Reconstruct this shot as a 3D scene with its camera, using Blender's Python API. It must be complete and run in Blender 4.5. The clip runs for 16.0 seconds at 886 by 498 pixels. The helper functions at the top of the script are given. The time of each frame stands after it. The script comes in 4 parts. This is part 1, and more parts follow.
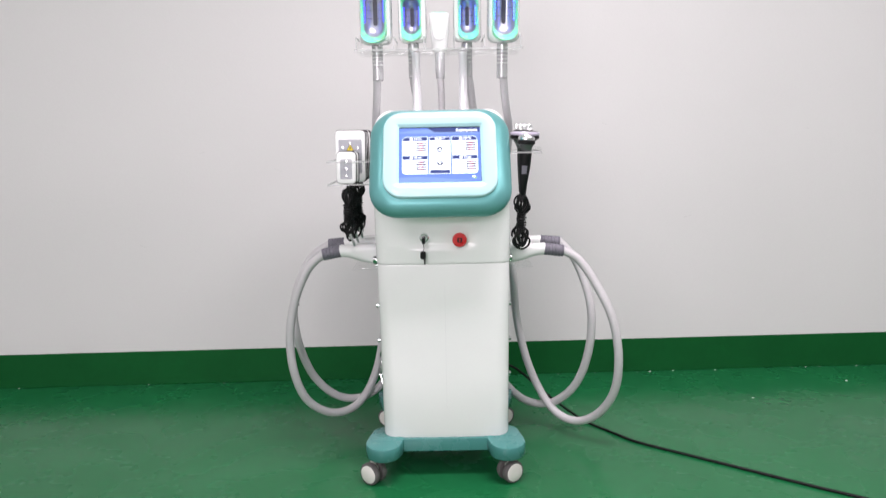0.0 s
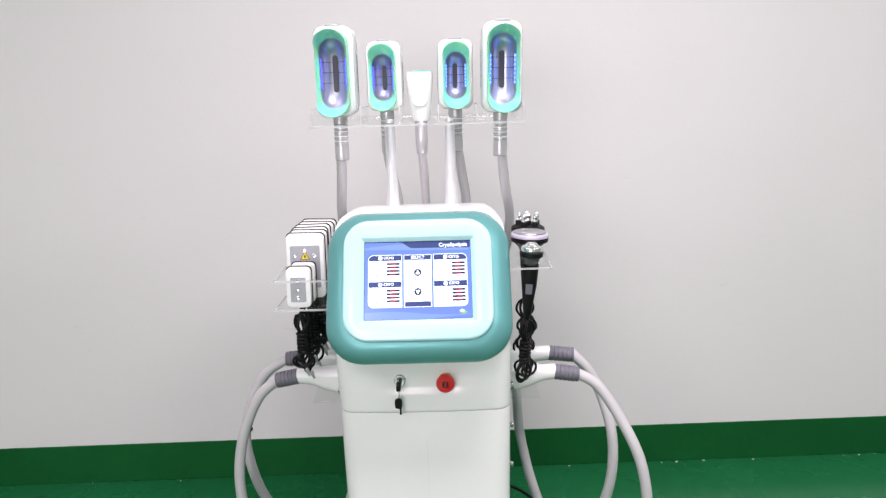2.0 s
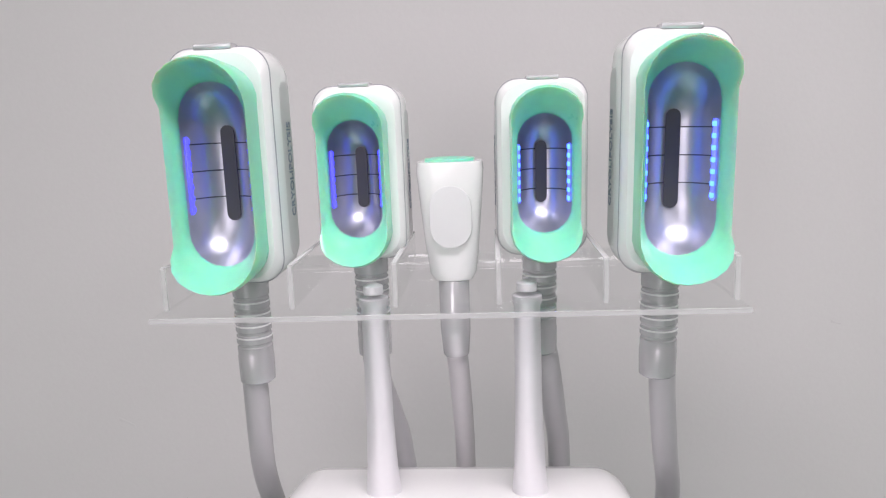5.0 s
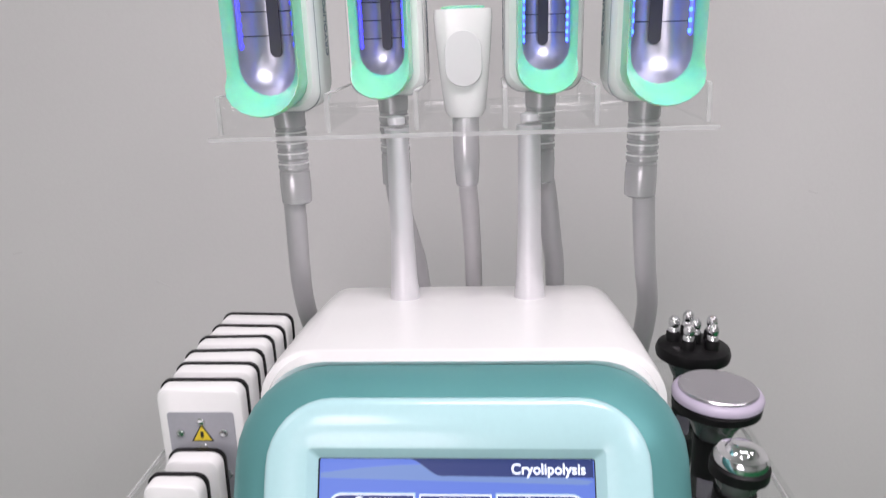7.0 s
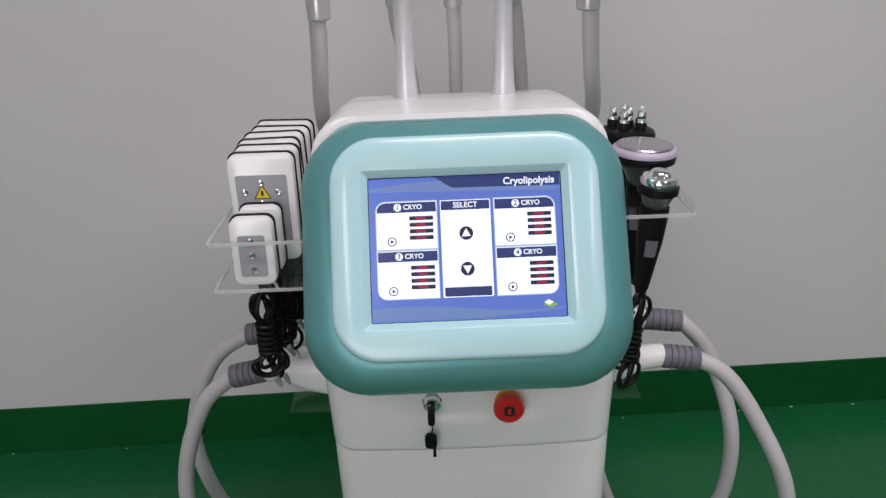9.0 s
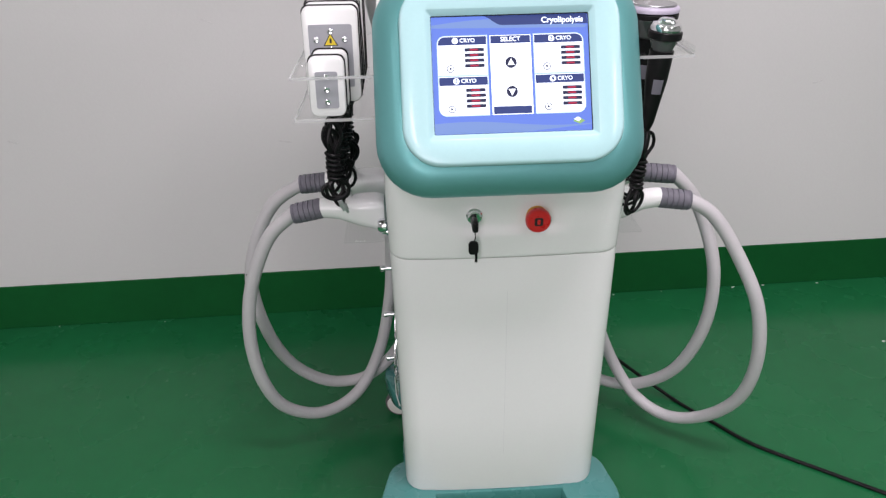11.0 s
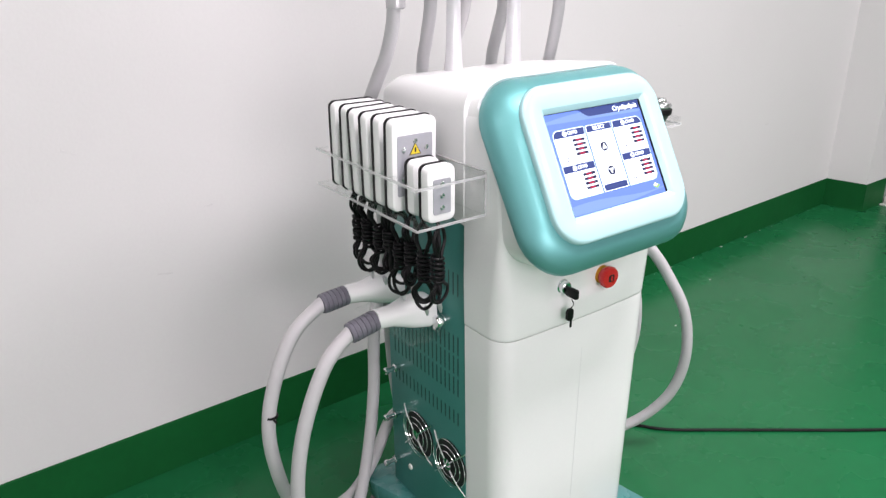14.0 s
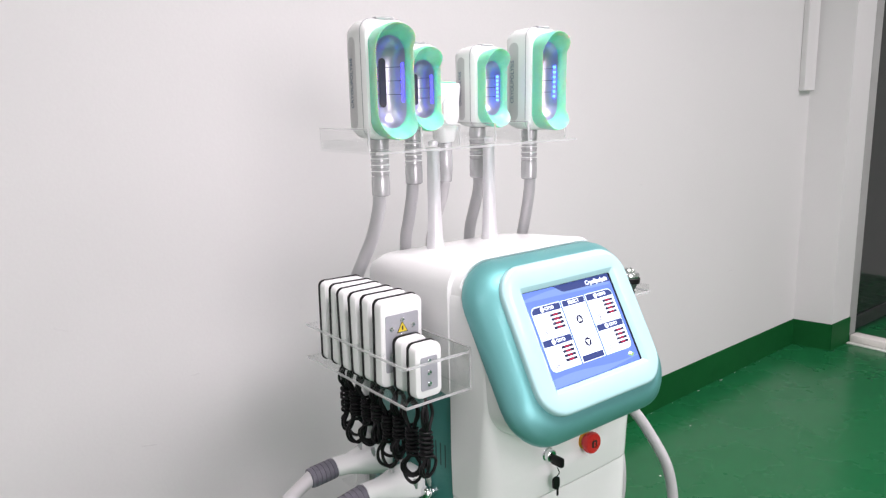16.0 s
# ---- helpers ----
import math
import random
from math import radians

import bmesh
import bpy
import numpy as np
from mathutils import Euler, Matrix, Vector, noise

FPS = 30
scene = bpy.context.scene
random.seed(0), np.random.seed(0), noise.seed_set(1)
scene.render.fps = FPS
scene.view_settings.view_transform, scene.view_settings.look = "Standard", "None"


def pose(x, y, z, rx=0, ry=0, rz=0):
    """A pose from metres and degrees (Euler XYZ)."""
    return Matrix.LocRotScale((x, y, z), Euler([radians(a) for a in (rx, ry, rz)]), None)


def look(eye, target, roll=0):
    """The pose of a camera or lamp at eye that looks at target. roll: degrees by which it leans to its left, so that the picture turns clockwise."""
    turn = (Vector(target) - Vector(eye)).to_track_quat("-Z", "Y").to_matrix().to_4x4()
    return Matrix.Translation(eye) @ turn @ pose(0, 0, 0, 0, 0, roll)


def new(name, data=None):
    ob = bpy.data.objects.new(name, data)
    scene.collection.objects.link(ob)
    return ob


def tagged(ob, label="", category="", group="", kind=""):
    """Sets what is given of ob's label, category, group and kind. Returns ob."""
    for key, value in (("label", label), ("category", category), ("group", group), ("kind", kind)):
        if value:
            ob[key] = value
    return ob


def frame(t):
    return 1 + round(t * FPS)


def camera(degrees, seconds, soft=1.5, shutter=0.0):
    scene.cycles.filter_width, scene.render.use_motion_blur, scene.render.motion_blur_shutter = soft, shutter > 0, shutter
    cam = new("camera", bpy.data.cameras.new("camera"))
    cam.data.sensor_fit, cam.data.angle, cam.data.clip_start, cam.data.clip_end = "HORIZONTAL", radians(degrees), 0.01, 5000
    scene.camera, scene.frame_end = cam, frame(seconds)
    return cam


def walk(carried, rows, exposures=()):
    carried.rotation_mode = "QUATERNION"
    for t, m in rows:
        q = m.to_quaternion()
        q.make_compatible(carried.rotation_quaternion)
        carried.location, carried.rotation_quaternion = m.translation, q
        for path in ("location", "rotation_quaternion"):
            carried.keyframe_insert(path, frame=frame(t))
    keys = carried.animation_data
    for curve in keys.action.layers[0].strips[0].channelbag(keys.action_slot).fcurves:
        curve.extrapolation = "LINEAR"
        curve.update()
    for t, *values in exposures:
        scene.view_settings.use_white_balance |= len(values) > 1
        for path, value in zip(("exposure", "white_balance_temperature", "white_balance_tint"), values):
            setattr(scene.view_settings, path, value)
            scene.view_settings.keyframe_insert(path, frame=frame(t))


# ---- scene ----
cam = camera(62.1, 16.0, soft=1.3, shutter=0.2)
PATH = [
    (0, (0.015, -1.880, 0.969), (0.003, 0.095, 0.649), -1.1),
    (0.5, (0.030, -1.678, 0.916), (0.012, 0.269, 0.461), -0.7),
    (1, (0.063, -1.541, 1.076), (0.080, 0.415, 0.658), -1.8),
    (1.5, (0.074, -1.502, 1.254), (0.071, 0.454, 0.834), -1.6),
    (2, (0.073, -1.362, 1.276), (0.043, 0.591, 0.845), -1.7),
    (2.5, (0.071, -1.117, 1.297), (0.044, 0.848, 0.923), -3.2),
    (3, (0.091, -0.891, 1.324), (-0.013, 1.062, 0.907), -3.4),
    (3.5, (0.100, -0.675, 1.331), (-0.085, 1.285, 0.978), -2.4),
    (4, (0.068, -0.485, 1.339), (-0.107, 1.470, 0.958), -2.1),
    (4.2, (0.053, -0.388, 1.352), (-0.091, 1.574, 0.992), -2.4),
    (6.3, (0.026, -0.258, 1.356), (-0.093, 1.689, 0.917), -2.0),
    (6.5, (0.014, -0.299, 1.343), (-0.077, 1.644, 0.875), -1.7),
    (7, (0.033, -0.417, 1.290), (-0.108, 1.495, 0.720), -2.1),
    (7.5, (0.022, -0.492, 1.272), (-0.112, 1.383, 0.588), -2.5),
    (8, (0.007, -0.528, 1.253), (-0.110, 1.338, 0.544), -3.1),
    (8.5, (-0.018, -0.597, 1.237), (-0.090, 1.251, 0.477), -2.5),
    (9, (-0.030, -0.695, 1.223), (-0.020, 1.140, 0.427), -2.2),
    (9.5, (-0.028, -0.759, 1.207), (-0.010, 1.073, 0.405), -1.9),
    (10, (-0.034, -0.881, 1.169), (-0.057, 0.915, 0.289), -0.9),
    (10.2, (-0.030, -0.932, 1.164), (-0.074, 0.833, 0.223), -0.6),
    (12.3, (-0.503, -0.932, 1.152), (0.052, 0.763, 0.247), -1.5),
    (12.5, (-0.556, -0.882, 1.160), (0.087, 0.771, 0.236), -1.0),
    (13, (-0.708, -0.810, 1.159), (0.166, 0.741, 0.248), -1.0),
    (13.5, (-0.813, -0.742, 1.176), (0.160, 0.785, 0.327), 0.5),
    (14, (-0.859, -0.712, 1.203), (0.226, 0.791, 0.451), -0.6),
    (14.5, (-0.874, -0.714, 1.229), (0.279, 0.790, 0.590), -0.9),
    (15, (-0.883, -0.726, 1.261), (0.306, 0.805, 0.768), -1.6),
    (15.5, (-0.887, -0.732, 1.276), (0.317, 0.809, 0.854), -1.7),
    (16, (-0.896, -0.737, 1.279), (0.311, 0.808, 0.883), -1.4),
]
TINT = 27
EXPOSURES = [(t, e, 6500, TINT) for t, e in ((0.0, 0.05), (1.5, 0.05), (2.5, -0.04), (4.0, -0.37), (6.5, -0.53), (7.5, -0.62), (8.5, -0.88), (9.0, -0.95), (10.0, -0.78), (12.3, 0.12), (13.5, 0.19), (14.5, 0.15), (16.0, 0.05))]
walk(cam, [(t, look(eye, target, roll)) for t, eye, target, roll in PATH], EXPOSURES)

# ---- light ----
world = bpy.data.worlds.new("world")
scene.world = world
world.use_nodes = True
world.node_tree.nodes["Background"].inputs[0].default_value = (0.8, 0.9, 1.0, 1)
world.node_tree.nodes["Background"].inputs[1].default_value = 0.05


def area_lamp(name, x, y, z, sx, sy, watts, target, spread=180):
    data = bpy.data.lights.new(name, "AREA")
    data.shape, data.size, data.size_y, data.energy = "RECTANGLE", sx, sy, watts
    data.color, data.spread = (1.0, 0.985, 0.97), radians(spread)
    ob = new(name, data)
    ob.matrix_world = look((x, y, z), target)
    return ob


# lamps out of view; first two added to brighten far corner and shell's left
area_lamp("unseen_ceiling_lamp", 2.6, -0.8, 2.86, 1.25, 0.35, 34, (2.6, -0.799, 0), 170)
area_lamp("unseen_ceiling_lamp", -2.1, -1.0, 2.86, 1.25, 0.35, 14, (-2.1, -0.999, 0), 160)
area_lamp("unseen_ceiling_lamp", 0.4, -0.55, 2.86, 1.25, 0.3, 38, (0.4, -0.50, 0.2), 140)
area_lamp("unseen_ceiling_lamp", -0.75, -2.85, 2.86, 0.42, 1.2, 26, (-0.75, -2.80, 0), 170)
area_lamp("unseen_ceiling_lamp", 1.75, -2.5, 2.86, 0.35, 1.2, 20, (1.75, -2.45, 0), 170)
# fill light from an assumed, unseen window behind the camera, added to brighten fronts
area_lamp("assumed_window_fill", -1.15, -4.18, 1.65, 1.9, 1.45, 62, (-0.6, 0, 1.2), 170)


# ---- materials ----
def mat(name, base, rough=0.5, metal=0.0, vary=0.06, grain=60.0, bump=0.05, spread=3.0, coat=0.0, dirt=0.0, dirt_colour=(0.2, 0.2, 0.2), rough_vary=0.03, spec=0.5, sss=0.0, dirt_detail=8):
    """A painted, moulded or metal surface: colour drifts at two scales, uneven gloss, fine relief."""
    m = bpy.data.materials.new(name)
    m.use_nodes = True
    nt = m.node_tree
    b = nt.nodes["Principled BSDF"]
    b.inputs["Metallic"].default_value = metal
    b.inputs["Specular IOR Level"].default_value = spec
    b.inputs["Subsurface Weight"].default_value, b.inputs["Subsurface Scale"].default_value = sss, 0.02
    b.inputs["Coat Weight"].default_value = coat
    b.inputs["Coat Roughness"].default_value = 0.08
    co = nt.nodes.new("ShaderNodeTexCoord").outputs["Object"]

    def noise_tex(scale, detail):
        n = nt.nodes.new("ShaderNodeTexNoise")
        n.inputs["Scale"].default_value, n.inputs["Detail"].default_value = scale, detail
        nt.links.new(co, n.inputs["Vector"])
        return n.outputs["Fac"]

    def ramp(fac, lo, hi, a, c):
        r = nt.nodes.new("ShaderNodeMapRange")
        r.inputs["From Min"].default_value, r.inputs["From Max"].default_value = lo, hi
        r.inputs["To Min"].default_value, r.inputs["To Max"].default_value = a, c
        nt.links.new(fac, r.inputs["Value"])
        return r.outputs["Result"]

    large, fine = noise_tex(spread, 3), noise_tex(grain, 4)
    add = nt.nodes.new("ShaderNodeMath")
    add.operation = "ADD"
    nt.links.new(ramp(large, 0.3, 0.7, -vary, vary), add.inputs[0])
    nt.links.new(ramp(fine, 0.3, 0.7, -vary * 0.5, vary * 0.5), add.inputs[1])
    hsv = nt.nodes.new("ShaderNodeHueSaturation")
    hsv.inputs["Color"].default_value = (*base, 1)
    one = nt.nodes.new("ShaderNodeMath")
    one.operation = "ADD"
    one.inputs[1].default_value = 1.0
    nt.links.new(add.outputs[0], one.inputs[0])
    nt.links.new(one.outputs[0], hsv.inputs["Value"])
    colour = hsv.outputs["Color"]
    if dirt:
        mix = nt.nodes.new("ShaderNodeMixRGB")
        mix.inputs["Color2"].default_value = (*dirt_colour, 1)
        nt.links.new(ramp(noise_tex(spread * 2.3, dirt_detail), 0.52, 0.72, 0.0, dirt), mix.inputs["Fac"])
        nt.links.new(colour, mix.inputs["Color1"])
        colour = mix.outputs["Color"]
    nt.links.new(colour, b.inputs["Base Color"])
    nt.links.new(ramp(noise_tex(spread * 3, 4), 0.3, 0.7, max(0.02, rough - rough_vary), min(1, rough + rough_vary)), b.inputs["Roughness"])
    if bump:
        bp = nt.nodes.new("ShaderNodeBump")
        bp.inputs["Strength"].default_value, bp.inputs["Distance"].default_value = bump, 0.002
        nt.links.new(fine, bp.inputs["Height"])
        nt.links.new(bp.outputs["Normal"], b.inputs["Normal"])
    return m


def clear(name, tint=(0.98, 0.985, 0.983), shine=0.05, rough=0.05):
    """Thin clear acrylic sheet: see-through with a glossy face."""
    m = bpy.data.materials.new(name)
    m.use_nodes = True
    nt = m.node_tree
    nt.nodes.remove(nt.nodes["Principled BSDF"])
    see, gloss = nt.nodes.new("ShaderNodeBsdfTransparent"), nt.nodes.new("ShaderNodeBsdfGlossy" if rough < 0.5 else "ShaderNodeBsdfDiffuse")
    see.inputs["Color"].default_value, gloss.inputs["Roughness"].default_value = (*tint, 1), rough
    mix = nt.nodes.new("ShaderNodeMixShader")
    mix.inputs[0].default_value = shine
    nt.links.new(see.outputs[0], mix.inputs[1])
    nt.links.new(gloss.outputs[0], mix.inputs[2])
    nt.links.new(mix.outputs[0], nt.nodes["Material Output"].inputs[0])
    return m


def glow(name, colour, strength, base=(0.02, 0.02, 0.03), rough=0.15):
    """A lit face of a display or a lamp, behind a glossy cover."""
    m = bpy.data.materials.new(name)
    m.use_nodes = True
    b = m.node_tree.nodes["Principled BSDF"]
    b.inputs["Base Color"].default_value = (*base, 1)
    b.inputs["Roughness"].default_value = rough
    b.inputs["Emission Color"].default_value = (*colour, 1)
    b.inputs["Emission Strength"].default_value = strength
    return m


WALL = mat("wall_paint", (0.68, 0.675, 0.67), 0.75, vary=0.015, grain=140, bump=0.12, spread=1.2, dirt=0.05, dirt_colour=(0.5, 0.49, 0.47))
WHITE_CEIL = mat("ceiling_paint", (0.78, 0.78, 0.77), 0.8, vary=0.02)
FLOOR = mat("floor_epoxy", (0.004, 0.122, 0.040), 0.27, vary=0.07, grain=22, bump=0.015, spread=1.6, dirt=0.28, dirt_colour=(0.010, 0.15, 0.055), rough_vary=0.07, spec=0.30, dirt_detail=2.5)
SKIRT = mat("skirting_paint", (0.0015, 0.088, 0.021), 0.5, vary=0.08, grain=50, bump=0.2, spread=4, dirt=0.2, dirt_colour=(0.002, 0.07, 0.018), spec=0.12)
SCUFF = mat("grey_scuff", (0.64, 0.635, 0.63), 0.8, vary=0.05)
CHIP = mat("bare_plaster_chip", (0.62, 0.66, 0.6), 0.9)
SHELL = mat("white_shell", (0.85, 0.86, 0.85), 0.24, vary=0.012, grain=200, bump=0.02, spread=5, coat=0.3)
TEAL = mat("teal_paint", (0.13, 0.405, 0.405), 0.42, vary=0.02, grain=220, bump=0.015, spread=6, coat=0.12, metal=0.5)
BASE_TEAL = mat("dark_teal_plastic", (0.05, 0.215, 0.20), 0.27, vary=0.03, grain=220, bump=0.03, spread=6, coat=0.35)
MINT = mat("mint_paint", (0.42, 0.685, 0.705), 0.24, vary=0.02, grain=220, bump=0.01, spread=6, coat=0.4)
PANEL = mat("teal_powder_coat", (0.035, 0.21, 0.185), 0.4, vary=0.05, grain=400, bump=0.25, spread=6, metal=0.1)
# dark teal painted as the shade inside the vent slots
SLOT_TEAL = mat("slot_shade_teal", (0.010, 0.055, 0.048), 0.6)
DARK = mat("dark_void", (0.008, 0.012, 0.012), 0.8)
RIM = mat("mint_silicone", (0.23, 0.78, 0.545), 0.3, sss=0.7, vary=0.03, grain=150, bump=0.02, spread=12, coat=0.2)
CUP = mat("cup_metal", (0.46, 0.47, 0.53), 0.36, metal=0.82, vary=0.05, grain=120, bump=0.05, spread=20)
SLOT = mat("slot_grey", (0.05, 0.05, 0.06), 0.5)
HOSE = mat("grey_hose", (0.52, 0.51, 0.52), 0.42, vary=0.03, grain=90, bump=0.05, spread=8)
HOSE_DARK = mat("grey_silver_hose", (0.46, 0.46, 0.47), 0.34, vary=0.01, grain=90, bump=0.0, spread=8, rough_vary=0.0)
CUFF = mat("grey_cuff", (0.15, 0.145, 0.175), 0.55, vary=0.08, grain=120, bump=0.1, spread=15)
COLLAR = mat("pale_collar", (0.56, 0.56, 0.57), 0.25, metal=0.35, bump=0.0, vary=0.015, spread=12, rough_vary=0.0)
RIB_GAP = mat("pale_rib_gap", (0.80, 0.80, 0.80), 0.4, vary=0.01)
POST = mat("silver_post", (0.72, 0.72, 0.74), 0.28, metal=0.3, bump=0.0, vary=0.02, spread=12, rough_vary=0.0)
LINE = mat("pale_joint", (0.70, 0.71, 0.71), 0.4, vary=0.02)
BLACK = mat("black_rubber", (0.006, 0.006, 0.0065), 0.45, vary=0.2, grain=150, bump=0.1, spread=20, spec=0.2)
CHROME = mat("chrome", (0.82, 0.82, 0.84), 0.09, metal=1.0, vary=0.02, bump=0, spread=20, rough_vary=0.05)
STEEL = mat("plate_steel", (0.55, 0.56, 0.57), 0.35, metal=0.6, vary=0.04, grain=300, spread=20)
PLATE = mat("grey_plate", (0.36, 0.37, 0.40), 0.4, vary=0.04, grain=250, spread=20)
YELLOW = mat("yellow_sticker", (0.75, 0.58, 0.03), 0.5)
BADGE = mat("pale_grey_badge", (0.52, 0.52, 0.52), 0.35, vary=0.02, spread=20)
INK = mat("black_ink", (0.015, 0.015, 0.015), 0.6)
INK_PALE = mat("blue_grey_ink", (0.20, 0.24, 0.29), 0.6)
INK_GREY = mat("grey_ink", (0.30, 0.31, 0.33), 0.6)
RED = mat("red_plastic", (0.62, 0.018, 0.02), 0.28, vary=0.03, coat=0.3, spread=20)
AMBER = mat("amber_plastic", (0.75, 0.33, 0.02), 0.35)
TYRE = mat("grey_tyre", (0.11, 0.10, 0.10), 0.6, vary=0.08, grain=200, bump=0.1, spread=20)
HUB = mat("white_hub", (0.74, 0.72, 0.68), 0.4, vary=0.04, spread=20)
SMOKE = mat("smoked_cone", (0.13, 0.14, 0.14), 0.14, metal=0.5, vary=0.05, spread=25)
DISC = mat("pale_disc", (0.50, 0.49, 0.52), 0.24, metal=0.9, vary=0.03, spread=25)
LILAC = mat("lilac_ring", (0.46, 0.42, 0.52), 0.35, vary=0.03, spread=25)
ALU = mat("pale_grey_frame", (0.42, 0.42, 0.41), 0.4, metal=0.2, spread=6)
DOOR_RAIL = mat("dark_door_rail", (0.02, 0.022, 0.022), 0.4, spread=6)
DOOR_DARK = mat("dark_door_glass", (0.006, 0.009, 0.008), 0.08, vary=0.1, bump=0, rough_vary=0.03)
ACRYLIC = clear("clear_acrylic", shine=0.075)
# flat white mixed in imitates the highlight along the cut acrylic edges
EDGE_GLEAM = clear("acrylic_edge_gleam", (0.92, 0.94, 0.93), 0.38, 0.9)
LED = glow("blue_led", (0.045, 0.07, 1.0), 6.5)
LED_DIM = glow("blue_led_dim", (0.045, 0.05, 1.0), 4.5)
LED_DOT = glow("blue_led_dot", (0.05, 0.20, 1.0), 6.5)
S_BLUE = glow("screen_blue", (0.12, 0.23, 0.70), 1.5)
S_BLUE2 = glow("screen_pale_blue", (0.26, 0.46, 0.90), 1.0)
S_PALE = glow("screen_pale_line", (0.55, 0.85, 1.0), 1.2)
S_NAVY = glow("screen_navy", (0.045, 0.085, 0.30), 0.9)
S_WHITE = glow("screen_white", (0.82, 0.95, 1.0), 2.2)
S_BAR = glow("screen_bar", (0.05, 0.06, 0.16), 0.5)
S_RED = glow("screen_red", (0.75, 0.03, 0.08), 0.9)
S_GREEN = glow("screen_green", (0.45, 0.85, 0.25), 0.9)


# ---- building helpers ----
def part(name, bm, material, parent=None, label="", smooth=True, angle=40):
    """Links a bmesh as one mesh object, under a thing or a part."""
    bmesh.ops.recalc_face_normals(bm, faces=bm.faces)
    me = bpy.data.meshes.new(name)
    if smooth:
        lim = radians(angle)
        for f in bm.faces:
            f.smooth = True
        for e in bm.edges:
            e.smooth = len(e.link_faces) == 2 and e.calc_face_angle(0) < lim
    bm.to_mesh(me)
    bm.free()
    me.materials.append(material)
    ob = new(name, me)
    if parent:
        ob.parent = parent
    if label:
        tagged(ob, label)
    return ob


def thing(name, label, category, group="", kind=""):
    return tagged(new(name), label, category, group, kind)


def box(x0, x1, y0, y1, z0, z1, bevel=0.0, bm=None, m=None, segments=2):
    own = bmesh.new()
    bmesh.ops.create_cube(own, size=1)
    for v in own.verts:
        v.co = Vector((x0 + (v.co.x + 0.5) * (x1 - x0), y0 + (v.co.y + 0.5) * (y1 - y0), z0 + (v.co.z + 0.5) * (z1 - z0)))
    if bevel:
        bmesh.ops.bevel(own, geom=list(own.edges), offset=bevel, segments=segments, affect="EDGES", profile=0.5)
    return merge(bm, own, m)


def merge(bm, own, m=None):
    if m is not None:
        own.transform(m)
    if bm is None:
        return own
    table = {v: bm.verts.new(v.co) for v in own.verts}
    for f in own.faces:
        bm.faces.new([table[v] for v in f.verts])
    own.free()
    return bm


def rr(w, h, r, n=6):
    """A rounded rectangle about the origin, counter-clockwise, as (a, b) pairs."""
    out = []
    for cx, cy, a0 in ((w / 2 - r, h / 2 - r, 0), (-w / 2 + r, h / 2 - r, 90), (-w / 2 + r, -h / 2 + r, 180), (w / 2 - r, -h / 2 + r, 270)):
        out += [(cx + r * math.cos(radians(a0 + 90 * k / n)), cy + r * math.sin(radians(a0 + 90 * k / n))) for k in range(n + 1)]
    return out


def loft(rings, caps=True, bm=None, first=True, last=True):
    """A skin over rings of equally many points."""
    bm = bm or bmesh.new()
    vs = [[bm.verts.new(p) for p in ring] for ring in rings]
    n = len(rings[0])
    for a, b in zip(vs, vs[1:]):
        for k in range(n):
            bm.faces.new((a[k], a[(k + 1) % n], b[(k + 1) % n], b[k]))
    if caps and first:
        bm.faces.new(vs[0][::-1])
    if caps and last:
        bm.faces.new(vs[-1])
    return bm


def lathe(profile, n=24, bm=None, m=None):
    """A turned body about z from (radius, height) pairs."""
    own = loft([[(max(r, 1e-4) * math.cos(2 * math.pi * k / n), max(r, 1e-4) * math.sin(2 * math.pi * k / n), z) for k in range(n)] for r, z in profile])
    return merge(bm, own, m)


def spline(pts, per=8):
    pts = [Vector(p) for p in pts]
    ext = [pts[0] * 2 - pts[1]] + pts + [pts[-1] * 2 - pts[-2]]
    out = []
    for i in range(1, len(ext) - 2):
        p0, p1, p2, p3 = ext[i - 1 : i + 3]
        for k in range(per):
            t = k / per
            out.append(0.5 * (2 * p1 + (p2 - p0) * t + (2 * p0 - 5 * p1 + 4 * p2 - p3) * t * t + (3 * p1 - p0 - 3 * p2 + p3) * t ** 3))
    return out + [pts[-1]]


def tube(pts, radius, n=12, per=8, bm=None, smooth_path=True):
    """A tube along a path; radius may be a function of 0..1."""
    path = spline(pts, per) if smooth_path else [Vector(p) for p in pts]
    rings, up = [], Vector((0.3, 0.9, 0.2))
    for i, p in enumerate(path):
        d = (path[min(i + 1, len(path) - 1)] - path[max(i - 1, 0)]).normalized()
        side = d.cross(up)
        if side.length < 1e-3:
            side = d.cross(Vector((1, 0, 0)))
        side.normalize()
        up = side.cross(d).normalized()
        r = radius(i / (len(path) - 1)) if callable(radius) else radius
        rings.append([p + (side * math.cos(2 * math.pi * k / n) + up * math.sin(2 * math.pi * k / n)) * r for k in range(n)])
    return loft(rings, bm=bm)


def to_axis(origin, axis):
    """Turns z onto an axis and moves it to a place."""
    return Matrix.Translation(origin) @ Vector(axis).to_track_quat("Z", "Y").to_matrix().to_4x4()


def basis(o, u, v, w):
    return Matrix(((u[0], v[0], w[0], o[0]), (u[1], v[1], w[1], o[1]), (u[2], v[2], w[2], o[2]), (0, 0, 0, 1)))


